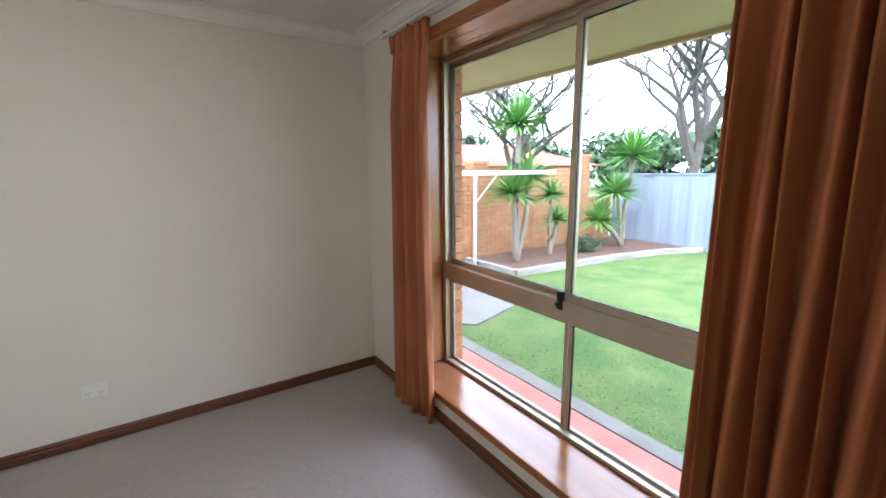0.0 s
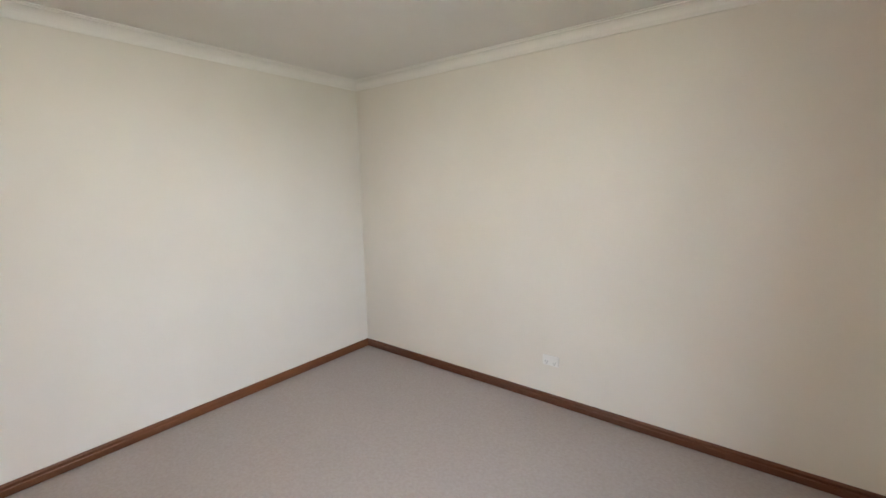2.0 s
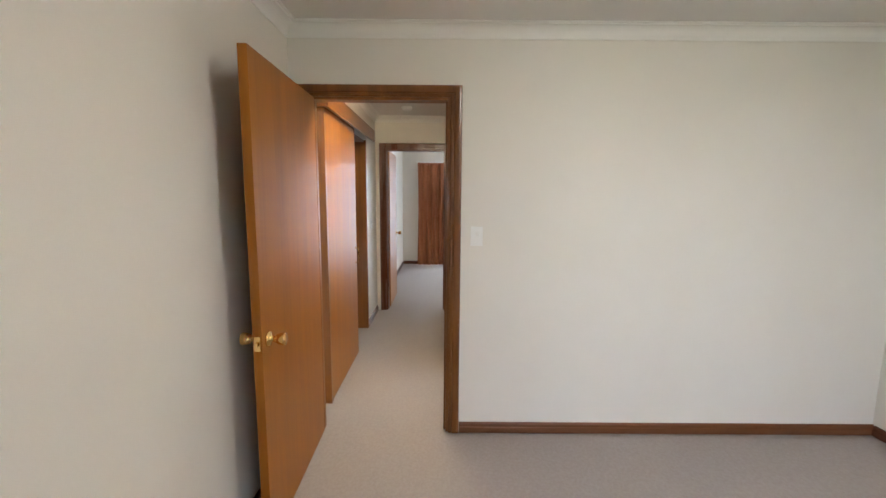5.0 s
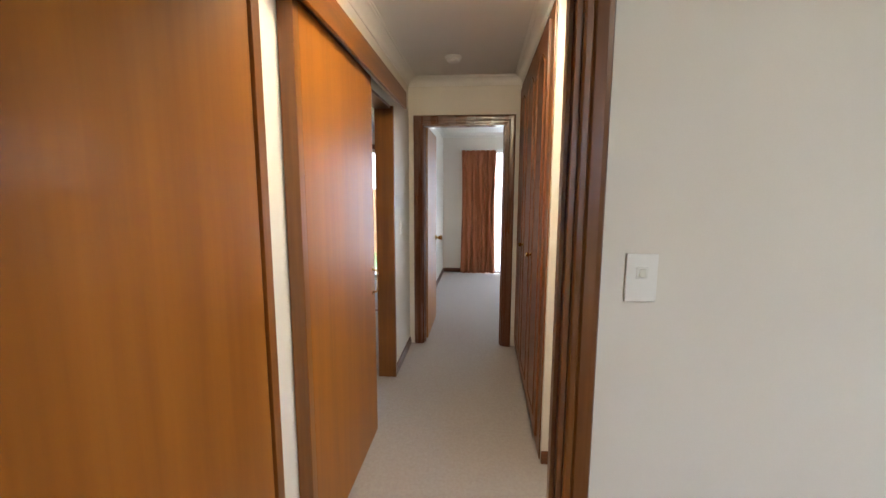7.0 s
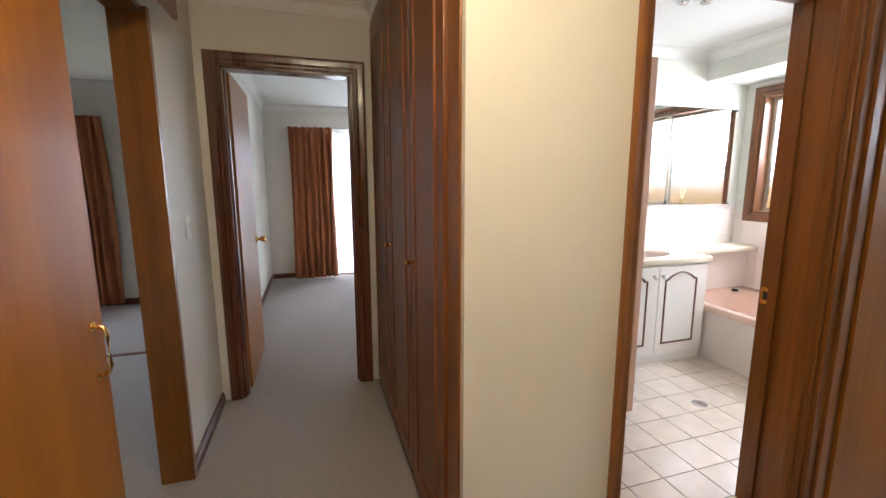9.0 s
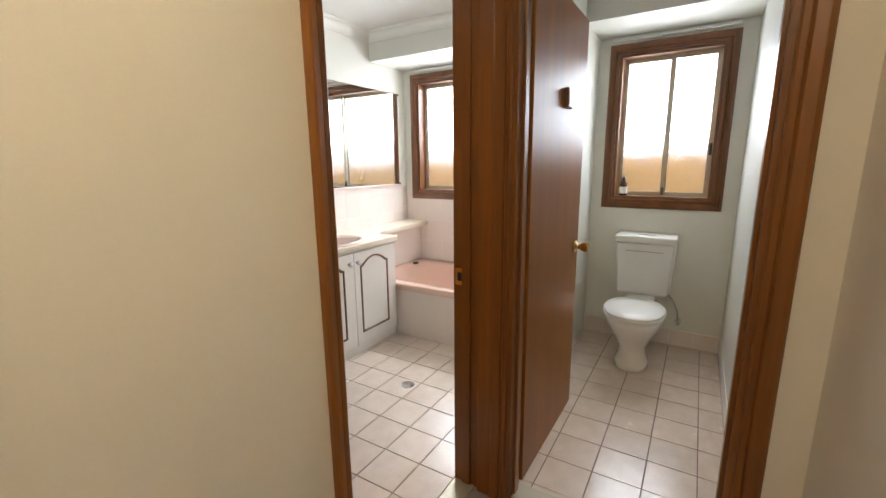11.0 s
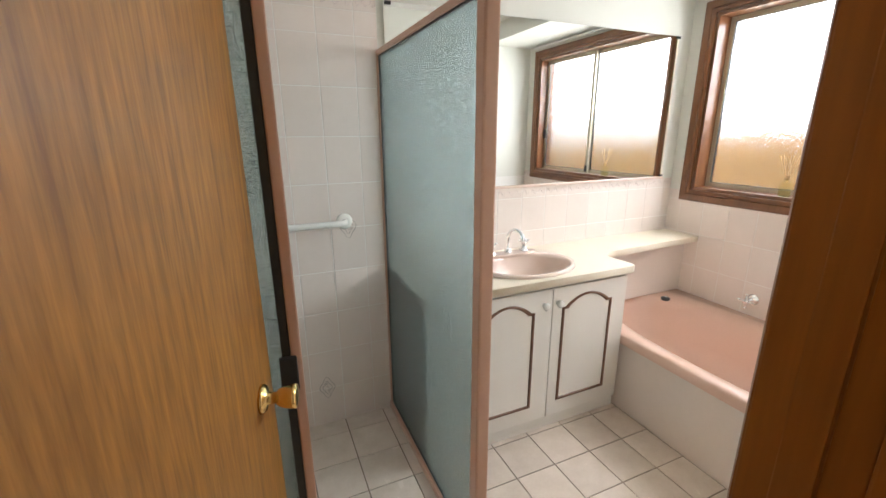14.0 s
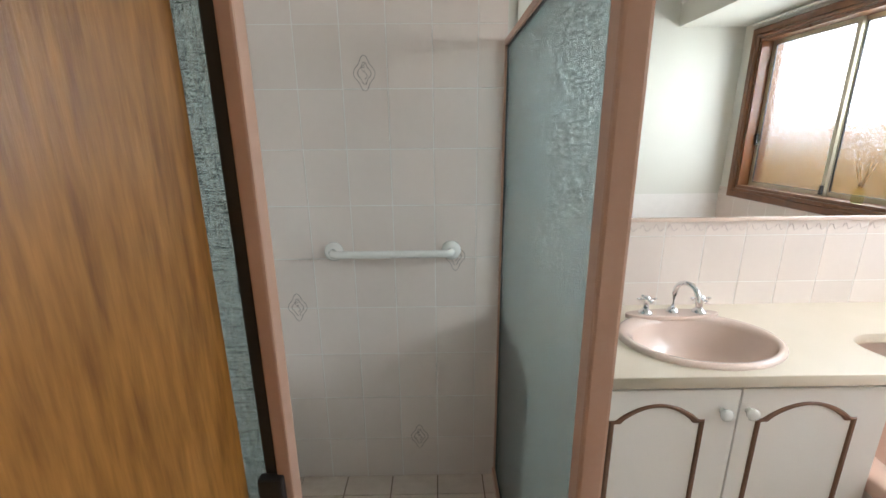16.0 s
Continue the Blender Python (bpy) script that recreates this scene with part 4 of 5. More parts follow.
# mirror
mr = thing("wall_mirror", (2.97, NY, 1.17), "wide frameless wall mirror over the vanity", "mirror")
part("glass", one(2.05, 3.85, NY - 0.007, NY - 0.001, 1.172, 1.992, 0.0015), MIRROR, mr)
part("ledge_strip", one(2.05, 3.87, NY - 0.016, NY, 1.158, 1.172, 0.002), PINK_PALE, mr, "pale strip under the mirror")
part("edge_strip", one(3.852, 3.86, NY - 0.01, NY, 1.172, 1.99, 0.001), LAMINATE, mr)
for x, z in ((2.07, 1.985), (3.855, 1.985), (3.855, 1.178)):
    part("clip", one(x - 0.014, x + 0.014, NY - 0.013, NY, z - 0.007, z + 0.007, 0.002), BLACK, mr, "black mirror clip")

# shower screen: fixed side, front post, narrow front panel
ss = thing("shower_screen", (2.01, 3.35, 0), "pink-framed shower screen of woven-pattern glass", "shower screen")
SX, SY0, ST = 2.022, 2.895, 1.795
part("post", one(SX - 0.02, SX + 0.022, SY0 - 0.022, SY0 + 0.022, 0.002, 2.02, 0.006), PINK_METAL, ss)
part("frame_rail", one(SX - 0.012, SX + 0.012, SY0 + 0.022, NY, ST - 0.022, ST, 0.003), PINK_METAL, ss)
part("frame_rail", one(SX - 0.018, SX + 0.018, SY0 + 0.022, NY, 0.002, 0.04, 0.003), PINK_METAL, ss)
part("frame_stile", one(SX - 0.012, SX + 0.012, NY - 0.018, NY - 0.001, 0.04, ST - 0.022, 0.002), PINK_METAL, ss)
part("pane", one(SX - 0.0025, SX + 0.0025, SY0 + 0.02, NY - 0.016, 0.038, ST - 0.02), WEAVE, ss, "woven-pattern obscure glass").visible_shadow = False
gk = bmesh.new()
block(gk, SX - 0.005, SX + 0.005, NY - 0.024, NY - 0.018, 0.04, ST - 0.022)
block(gk, SX - 0.005, SX + 0.005, SY0 + 0.022, NY - 0.024, ST - 0.028, ST - 0.022)
block(gk, SX - 0.005, SX + 0.005, SY0 + 0.022, NY - 0.024, 0.04, 0.046)
part("gasket", gk, BLACK, ss)
PX = 1.517
part("post", one(PX - 0.012, PX + 0.012, SY0 - 0.018, SY0 + 0.018, 0.002, 2.02, 0.004), PINK_METAL, ss)
part("head_rail", one(1.122, SX - 0.02, SY0 - 0.015, SY0 + 0.015, 1.99, 2.02, 0.003), PINK_METAL, ss)
part("frame_rail", one(1.122, PX - 0.012, SY0 - 0.012, SY0 + 0.012, 0.002, 0.04, 0.003), PINK_METAL, ss)
part("pane", one(1.125, PX - 0.02, SY0 - 0.0025, SY0 + 0.0025, 0.038, 1.99), WEAVE, ss).visible_shadow = False
part("door_seal", one(PX - 0.032, PX - 0.012, SY0 - 0.014, SY0 + 0.004, 0.04, 1.985, 0.003), BLACK, ss, "black rubber door seal")
part("catch", one(PX - 0.04, PX + 0.0, SY0 - 0.032, SY0 - 0.012, 0.86, 0.945, 0.004), BLACK, ss, "black shower door catch")

# grab rail in the shower
gr = thing("grab_rail", (1.60, NY, 1.055), "pale blue-white grab rail on the shower wall", "grab rail")
GZ = 1.055
part("bar", pipe(bmesh.new(), [(1.375, NY - 0.004, GZ), (1.375, NY - 0.03, GZ), (1.382, NY - 0.05, GZ), (1.40, NY - 0.058, GZ), (1.50, NY - 0.058, GZ), (1.70, NY - 0.058, GZ), (1.80, NY - 0.058, GZ), (1.818, NY - 0.05, GZ), (1.825, NY - 0.03, GZ), (1.825, NY - 0.004, GZ)], 0.0145, 12), CERAMIC, gr, smooth=True)
for x in (1.375, 1.825):
    part("flange", lathe(bmesh.new(), (x, NY, GZ), (0, -1, 0), [(-0.001, 0.037), (0.008, 0.037), (0.016, 0.03), (0.022, 0.018)], 20), CERAMIC, gr, smooth=True)


def floor_drain(x, y):
    d = thing("floor_drain", (x, y, 0.007), "round chrome floor drain grate set in tiles", "floor drain")
    part("plate", lathe(bmesh.new(), (x, y, 0.0068), (0, 0, 1), [(0, 0.045), (0.002, 0.044), (0.0025, 0.04)], 24), CHROME, d, smooth=True)
    hb = bmesh.new()
    for r, k in ((0.0, 1), (0.015, 6), (0.03, 12)):
        for i in range(k):
            tube(hb, (x + r * math.cos(i * math.tau / k), y + r * math.sin(i * math.tau / k), 0.0085), (x + r * math.cos(i * math.tau / k), y + r * math.sin(i * math.tau / k), 0.0098), 0.005, n=8)
    part("holes", hb, BLACK, d, "dark drain holes")


floor_drain(2.50, 2.815)
floor_drain(1.79, 3.14)


# windows of the wet rooms
def wet_window(name, y0, y1, z0, z1, mull, label):
    w = thing(name, (3.98, (y0 + y1) / 2, z0), label, "window", kind="structure")
    part("architrave", surround("x", 3.98, -1, y0, y1, z0, z1, WINTIMB, closed=True, width=0.068), WINTIMB, w)
    t = 0.02
    for u0, u1, c0, c1 in ((y0, y0 + t, z0, z1), (y1 - t, y1, z0, z1), (y0 + t, y1 - t, z1 - t, z1), (y0 + t, y1 - t, z0, z0 + t)):
        part("reveal", one(3.977, 4.14, u0, u1, c0, c1, 0.001), WINTIMB, w)
    sash(w, "x", 4.085, mull - 0.012, y1 - t, z0 + t, z1 - t, 0.026, 0.02, OBSCURE)
    sash(w, "x", 4.062, y0 + t, mull + 0.012, z0 + t, z1 - t, 0.026, 0.02, OBSCURE)
    part("latch", one(4.035, 4.052, mull - 0.008, mull + 0.008, z0 + 0.03, z0 + 0.085, 0.003), BLACK, w, "black sash latch")
    part("latch", one(4.035, 4.052, y0 + t + 0.004, y0 + t + 0.022, (z0 + z1) / 2 - 0.2, (z0 + z1) / 2 - 0.12, 0.003), BLACK, w)
    part("blind_rail", one(3.94, 3.962, y0 - 0.06, y1 + 0.06, z1 + 0.085, z1 + 0.1, 0.003), WHITE_P, w, "slim white rail over the window")
    return w


wet_window("window_2", 1.305, 1.945, 1.085, 2.10, 1.61, "timber-framed sliding window with obscure glass in the toilet")
wet_window("window_3", 2.34, 3.72, 1.095, 2.10, 2.96, "timber-framed sliding window with obscure glass over the bath")


def bottle(name, p, h, r, label, glassy, cap):
    b = thing(name, p, label, "bottle")
    part("body", lathe(bmesh.new(), p, (0, 0, 1), [(0, r * 0.9), (0.004, r), (h * 0.6, r), (h * 0.68, r * 0.75), (h * 0.72, r * 0.4), (h * 0.8, r * 0.38)], 18), glassy, b, smooth=True)
    part("cap", lathe(bmesh.new(), (p[0], p[1], p[2] + h * 0.79), (0, 0, 1), [(0, r * 0.45), (h * 0.1, r * 0.45), (h * 0.12, r * 0.2), (h * 0.2, r * 0.18)], 14), cap, b, smooth=True)
    return b


sb = bottle("soap_bottle", (4.02, 1.87, 1.106), 0.15, 0.027, "dark glass bottle with pale label on the toilet window sill", LABEL_DARK, BLACK)
part("label", lathe(bmesh.new(), (4.02, 1.87, 1.122), (0, 0, 1), [(0, 0.0274), (0.05, 0.0274)], 18), WHITE_P, sb, "pale paper label")
df_ = bottle("reed_diffuser", (4.01, 3.22, 1.116), 0.11, 0.026, "small glass reed diffuser on the bathroom window sill", DIFFUSER, WICK)
rd = bmesh.new()
for i in range(6):
    a = i * 1.05
    tube(rd, (4.01, 3.22, 1.19), (4.01 + 0.028 * math.cos(a), 3.22 + 0.05 * math.sin(a), 1.325), 0.0017, n=6)
part("reeds", rd, WICK, df_, "thin brown reeds")

# ceiling fan light in the bathroom, vent light in the toilet
fn = thing("exhaust_fan", (2.40, 2.98, H), "round white exhaust fan with lamp ring on the ceiling", "exhaust fan")
part("rim", lathe(bmesh.new(), (2.40, 2.98, H), (0, 0, -1), [(-0.001, 0.15), (0.012, 0.15), (0.018, 0.13), (0.016, 0.12)], 28), WHITE_P, fn, smooth=True)
part("hub", lathe(bmesh.new(), (2.40, 2.98, H - 0.014), (0, 0, -1), [(0, 0.05), (0.02, 0.048), (0.026, 0.03)], 20), STEEL_GREY, fn, smooth=True)
for i in range(4):
    a = i * math.pi / 2 + 0.4
    part("lamp_cup", lathe(bmesh.new(), (2.40 + 0.09 * math.cos(a), 2.98 + 0.09 * math.sin(a), H - 0.015), (0, 0, -1), [(0, 0.03), (0.02, 0.034), (0.03, 0.03), (0.034, 0.015)], 14), CHROME, fn, "chrome lamp cup", True)
cl = thing("ceiling_vent", (3.18, 1.66, H), "square white vent on the toilet ceiling", "vent")
part("frame", one(3.08, 3.28, 1.56, 1.76, H - 0.03, H, 0.006), WHITE_P, cl)
for i in range(5):
    part("slat", one(3.10, 3.26, 1.585 + i * 0.035, 1.60 + i * 0.035, H - 0.036, H - 0.0305, 0.001), WHITE_P, cl)

# ---------- toilet ----------
wc = thing("toilet", (3.6, 1.655, 0), "white ceramic close-coupled toilet, lid closed, under the window", "toilet")
WY_ = 1.666


def egg(k, wdt, front, back, z, n_=32, sharp=1.0):
    """A rounded toilet outline: long towards the room."""
    pts_ = []
    for i in range(n_):
        t = i * math.tau / n_
        c, s = math.cos(t), math.sin(t)
        x = (k - (front) * c) if c > 0 else (k - back * c)
        pts_.append((x, WY_ + wdt * (abs(s) ** 0.85) * math.copysign(1, s), z))
    return pts_


def skin(sections, caps=True):
    bm = bmesh.new()
    rr_ = [[bm.verts.new(p) for p in s] for s in sections]
    m_ = len(rr_[0])
    for a, b in zip(rr_, rr_[1:]):
        for i in range(m_):
            bm.faces.new((a[i], a[(i + 1) % m_], b[(i + 1) % m_], b[i]))
    bm.faces.new(rr_[0])
    bm.faces.new(rr_[-1])
    return bm


part("pan", skin([egg(3.50, 0.105, 0.14, 0.16, 0.006), egg(3.50, 0.105, 0.145, 0.16, 0.05), egg(3.50, 0.085, 0.11, 0.15, 0.10), egg(3.49, 0.085, 0.11, 0.15, 0.16), egg(3.47, 0.12, 0.16, 0.18, 0.24), egg(3.45, 0.165, 0.215, 0.21, 0.33), egg(3.44, 0.178, 0.235, 0.22, 0.375), egg(3.44, 0.178, 0.235, 0.22, 0.395)]), CERAMIC, wc, smooth=True)
part("seat", skin([egg(3.44, 0.182, 0.245, 0.215, 0.396), egg(3.44, 0.186, 0.25, 0.217, 0.404), egg(3.44, 0.182, 0.245, 0.215, 0.413)]), WHITE_P, wc, smooth=True)
part("lid", skin([egg(3.44, 0.18, 0.243, 0.213, 0.414), egg(3.44, 0.185, 0.25, 0.215, 0.421), egg(3.44, 0.178, 0.242, 0.21, 0.43), egg(3.44, 0.10, 0.14, 0.13, 0.437), egg(3.44, 0.02, 0.03, 0.03, 0.439)]), WHITE_P, wc, "closed white plastic lid", True)
cb = bmesh.new()
r_ = bmesh.ops.create_cube(cb, size=1)
for v in r_["verts"]:
    top_ = v.co.z > 0
    v.co = ((3.765 if v.co.x < 0 else 3.976) - (0.0 if top_ else -0.02 if v.co.x < 0 else 0), WY_ + (0.192 if top_ else 0.172) * (1 if v.co.y > 0 else -1), 0.80 if top_ else 0.415)
bmesh.ops.bevel(cb, geom=list(cb.edges), offset=0.016, segments=3, affect="EDGES")
part("cistern", cb, WHITE_P, wc)
part("cistern_lid", one(3.755, 3.976, WY_ - 0.198, WY_ + 0.198, 0.798, 0.842, 0.012), WHITE_P, wc)
part("flush_button", one(3.83, 3.87, WY_ - 0.06, WY_ + 0.06, 0.841, 0.849, 0.003), WHITE_P, wc)
part("cistern_seam", one(3.7535, 3.756, WY_ - 0.12, WY_ + 0.12, 0.735, 0.741), STEEL_GREY, wc, "thin moulded seam")
part("pan_shelf", one(3.62, 3.80, WY_ - 0.10, WY_ + 0.10, 0.33, 0.416, 0.02), CERAMIC, wc)
part("waste_pipe", tube(bmesh.new(), (3.62, WY_ + 0.0, 0.18), (3.97, WY_ + 0.0, 0.18), 0.05, n=18), WHITE_P, wc, smooth=True)
iv = thing("inlet_valve", (3.95, 1.42, 0.2), "small chrome water valve beside the toilet", "valve")
part("body", lathe(bmesh.new(), (3.977, 1.42, 0.2), (-1, 0, 0), [(0, 0.022), (0.006, 0.022), (0.01, 0.01), (0.05, 0.01), (0.055, 0.016), (0.07, 0.015)], 14), CHROME, iv, smooth=True)
part("hose", pipe(bmesh.new(), [(3.93, 1.42, 0.2), (3.93, 1.43, 0.28), (3.92, 1.46, 0.36), (3.90, 1.50, 0.415)], 0.006, 8), STEEL_GREY, iv, smooth=True)

# ---------- north bedroom ----------
w4 = thing("window_4", (1.3, 7.42, 0.06), "tall aluminium window behind sheer curtain", "window", kind="structure")
for a0, a1 in ((0.35, 1.33), (1.32, 2.30)):
    sash(w4, "y", 7.42, a0, a1, 0.06, 2.12, 0.04, 0.04, CLEAR_DIM)
part("glazing_bar", one(0.39, 2.26, 7.41, 7.43, 0.85, 0.90, 0.002), ALU, w4)
curtain("curtain", -0.02, 0.56, 7.13, 0.02, 2.12, 7, 0.10, "rust-brown gathered curtain beside the sheer", 21)
curtain("sheer_curtain", 0.42, 2.0, 7.27, 0.03, 2.10, 26, 0.035, "white translucent sheer curtain over the window", 22, material=SHEER, heading=False)
t4 = thing("curtain_track", (1.2, 7.22, 2.12), "white curtain track over the far window", "curtain track")
part("rail", one(-0.05, 2.4, 7.20, 7.25, 2.115, 2.15, 0.003), WHITE_P, t4)
part("bracket", one(0.0, 0.02, 7.25, 7.361, 2.12, 2.145), WHITE_P, t4)
part("bracket", one(2.3, 2.32, 7.25, 7.361, 2.12, 2.145), WHITE_P, t4)
# west room
w5 = thing("window_5", (-1.15, 6.54, 0.03), "glazed aluminium door with brown frame in the west room", "window", kind="structure")
part("architrave", surround("y", 6.48, -1, -1.50, -0.80, 0.0, 2.08, DARK_Z), DARK_Z, w5)
sash(w5, "y", 6.54, -1.50, -0.80, 0.03, 2.08, 0.05, 0.04, CLEAR_DIM)
part("door_catch", one(-1.478, -1.455, 6.50, 6.525, 1.05, 1.17, 0.004), BLACK, w5, "black door catch")
w6 = thing("window_6", (-3.1, 6.54, 0.3), "aluminium window behind the curtain in the west room", "window", kind="structure")
sash(w6, "y", 6.54, -3.9, -2.3, 0.3, 2.05, 0.04, 0.04, CLEAR_DIM)
curtain("curtain", -2.35, -1.82, 6.36, 0.03, 2.06, 6, 0.09, "rust-brown curtain hanging in the west room", 33)

# ---------- outside ----------
GZ0 = -0.27
gnd = structure("ground", one(-120, 160, -200, 160, GZ0 - 0.3, GZ0 - 0.12), SOIL, "lawn and soil reaching to the horizon", "ground")
structure("lawn", mesh_of("lawn", [(-6, -12, GZ0), (9, -12, GZ0), (9, -3.05, GZ0), (-6, -3.05, GZ0)], [(0, 1, 2, 3)], SOIL), SOIL, "mown backyard lawn", "lawn")
structure("path_strip", one(-1.5, 4.3, -3.70, -3.05, GZ0 - 0.02, GZ0 + 0.02, 0.004), PAVE_RED, "faded red painted strip against the house wall", "path")
structure("garden_path", one(-1.5, 4.3, -3.85, -3.705, GZ0 - 0.02, GZ0 + 0.025, 0.004), CONCRETE, "pale concrete path along the house wall", "path")
structure("patio_slab", plate_with_hole([(4.31, -3.86), (3.95, -4.2), (4.2, -5.0), (4.6, -5.5), (5.3, -6.1), (6.75, -6.1), (6.75, -2.0), (4.32, -2.0)], None, GZ0 - 0.02, GZ0 + 0.02, CONCRETE, "patio_slab"), CONCRETE, "pale concrete slab beside the lawn", "paving")
structure("garden_bed", plate_with_hole([(5.38, -6.2), (5.32, -7.2), (5.2, -8.6), (4.95, -9.9), (4.6, -10.75), (6.75, -10.75), (6.75, -6.15)], None, GZ0 - 0.02, GZ0 + 0.07, MULCH, "garden_bed"), MULCH, "raised garden bed of dark bark mulch", "garden bed")
edge = thing("bed_edging", (5.2, -8.2, GZ0), "weathered sleeper edging round the garden bed", "edging", kind="structure")
ep = [(6.7, -6.14), (5.36, -6.16), (5.28, -7.2), (5.16, -8.6), (4.92, -9.9), (4.55, -10.8)]
for (xa, ya), (xb, yb) in zip(ep, ep[1:]):
    d = Vector((xb - xa, yb - ya, 0))
    bm = one(-d.length / 2, d.length / 2, -0.05, 0.05, GZ0 - 0.03, GZ0 + 0.11, 0.006)
    bmesh.ops.transform(bm, matrix=Matrix.Translation(((xa + xb) / 2, (ya + yb) / 2, 0)) @ Matrix.Rotation(math.atan2(d.y, d.x), 4, "Z"), verts=bm.verts)
    part("sleeper", bm, SLEEPER, edge)

# grass blades over the lawn
rng = np.random.default_rng(4)
N = 22000
gx, gy = rng.uniform(0.2, 5.3, N), -3.87 - 6.8 * rng.uniform(0, 1, N) ** 1.3
keep = ~((gx > 3.9) & (gy > -5.0)) & ~((gx > 4.5) & (gy > -6.1)) & ~(gx > 5.25 + 0.12 * (gy + 7)) & ~(gx + 0.8 * gy > 0.95)
gx, gy = gx[keep], gy[keep]
N = len(gx)
ang, hgt, lean = rng.uniform(0, math.tau, N), rng.uniform(0.006, 0.02, N), rng.uniform(-0.045, 0.045, (N, 2))
wd = rng.uniform(0.003, 0.007, N)
vv = np.zeros((N, 3, 3))
vv[:, 0] = np.stack([gx - wd * np.cos(ang), gy - wd * np.sin(ang), np.full(N, GZ0)], 1)
vv[:, 1] = np.stack([gx + wd * np.cos(ang), gy + wd * np.sin(ang), np.full(N, GZ0)], 1)
vv[:, 2] = np.stack([gx + lean[:, 0], gy + lean[:, 1], GZ0 + hgt], 1)
gme = bpy.data.meshes.new("grass")
gme.from_pydata(vv.reshape(-1, 3).tolist(), [], np.arange(N * 3).reshape(-1, 3).tolist())
gme.materials.append(GRASS)
tagged(new("grass", gme), "bright green mown grass with straw patches", "grass", kind="stuff")

# eave
structure("eave", one(-3, 6.2, -4.06, -3.06, 2.29, 2.31), SOFFIT, "cream lined eave over the window", "eave")
structure("fascia", one(-3, 6.2, -4.10, -4.06, 2.26, 2.46, 0.003), SOFFIT, "cream painted fascia board", "fascia")
structure("roof", one(-5.2, 4.5, -4.2, 8.0, 2.56, 2.62), ROOF_RED, "plain sheet roof over the house", "roof")

# outer brick leaf beside and under the window
ob_wall = structure("wall_brick_outer", wall_with("y", -3.045, -2.96, -1.5, 4.1, GZ0, 2.29, [(0.42, 2.675, 0.07, 2.30)]), MORTAR, "outer brick wall about the window")
bme = bm_mesh("brick", one(-0.115, 0.115, -0.055, 0.055, -0.038, 0.038, 0.003), BRICK)


def lay(parent, x, y, z, turn=0.0, me=None, name="brick"):
    b = new(name, me or bme)
    b.parent = parent
    b.matrix_parent_inverse = parent.matrix_basis.inverted()
    b.location = (x, y, z)
    if turn:
        b.rotation_euler = (0, 0, turn)
    return b


for r in range(29):
    z = GZ0 + 0.043 + r * 0.086
    x = 2.783
    if r % 2 and z < 2.25:
        lay(ob_wall, 2.725, -3.0, z).scale.x = 0.5
        x = 2.905
    while x < 3.4:
        if z < 2.25:
            lay(ob_wall, x, -3.0, z)
        x += 0.24

# garden wall
fen = thing("garden_wall", (6.9, -7.5, GZ0), "orange brick garden wall with piers", "brick wall")
part("core", one(6.86, 6.94, -9.55, -2.2, GZ0, 1.50), MORTAR, fen, "mortar joints")
part("core", one(6.86, 6.94, -10.8, -9.55, GZ0, 0.82), MORTAR, fen)
half_pi = math.pi / 2
bpale = bm_mesh("brick", one(-0.115, 0.115, -0.055, 0.055, -0.038, 0.038, 0.0), BRICK_PALE)
count = 0
spare = bmesh.new()
for r in range(21):
    z = GZ0 + 0.043 + r * 0.086
    y = -10.7 + (0.12 if r % 2 else 0)
    while y < -3.0:
        if z < 1.5 if y > -9.55 else z < 0.83:
            if count < 290 and -9.6 < y < -5.6 and z > -0.1:
                lay(fen, 6.895, y, z, half_pi, bpale)
                count += 1
            else:
                block(spare, 6.84, 6.95, y - 0.115, y + 0.115, z - 0.038, z + 0.038)
        y += 0.24
rest = part("brickwork", spare, BRICK_PALE, fen)
rest["kind"] = "stuff"
for py, top in ((-9.62, 1.78), (-6.5, 1.62), (-3.5, 1.62)):
    pb = bmesh.new()
    z, r = GZ0, 0
    while z < top:
        block(pb, 6.76, 7.02, py - 0.17, py - 0.004 if r % 2 else py + 0.04, z, z + 0.076)
        block(pb, 6.76, 7.02, py + 0.004 if r % 2 else py + 0.048, py + 0.17, z, z + 0.076)
        z += 0.086
        r += 1
    part("pier", pb, BRICK_PALE, fen)
    part("pier_core", one(6.765, 7.015, py - 0.165, py + 0.165, GZ0, top), MORTAR, fen)
    part("cap", one(6.73, 7.05, py - 0.2, py + 0.2, top, top + 0.06, 0.006), BRICK_PALE, fen)
# steel fence
sf = thing("steel_fence", (3.0, -10.85, GZ0), "pale blue-grey ribbed steel panel fence", "fence")
for i in range(5):
    x0 = 6.8 - 2.37 * (i + 1)
    verts, faces = [], []
    m_ = 60
    for c in range(m_ + 1):
        x = x0 + 2.37 * c / m_
        o = 0.018 if (c % 10) in (0, 1, 2) else (0.0 if (c % 10) in (4, 5, 6, 7, 8) else 0.009)
        verts += [(x, -10.85 + o, GZ0), (x, -10.85 + o, 1.36)]
    for c in range(m_):
        faces.append((2 * c, 2 * c + 2, 2 * c + 3, 2 * c + 1))
    part("panel", mesh_of("panel", verts, faces, STEEL), None, sf)
    part("post", one(x0 - 0.03, x0 + 0.03, -10.88, -10.81, GZ0, 1.38, 0.004), STEEL, sf)
    part("top_rail", one(x0, x0 + 2.37, -10.87, -10.82, 1.35, 1.385, 0.004), STEEL, sf)

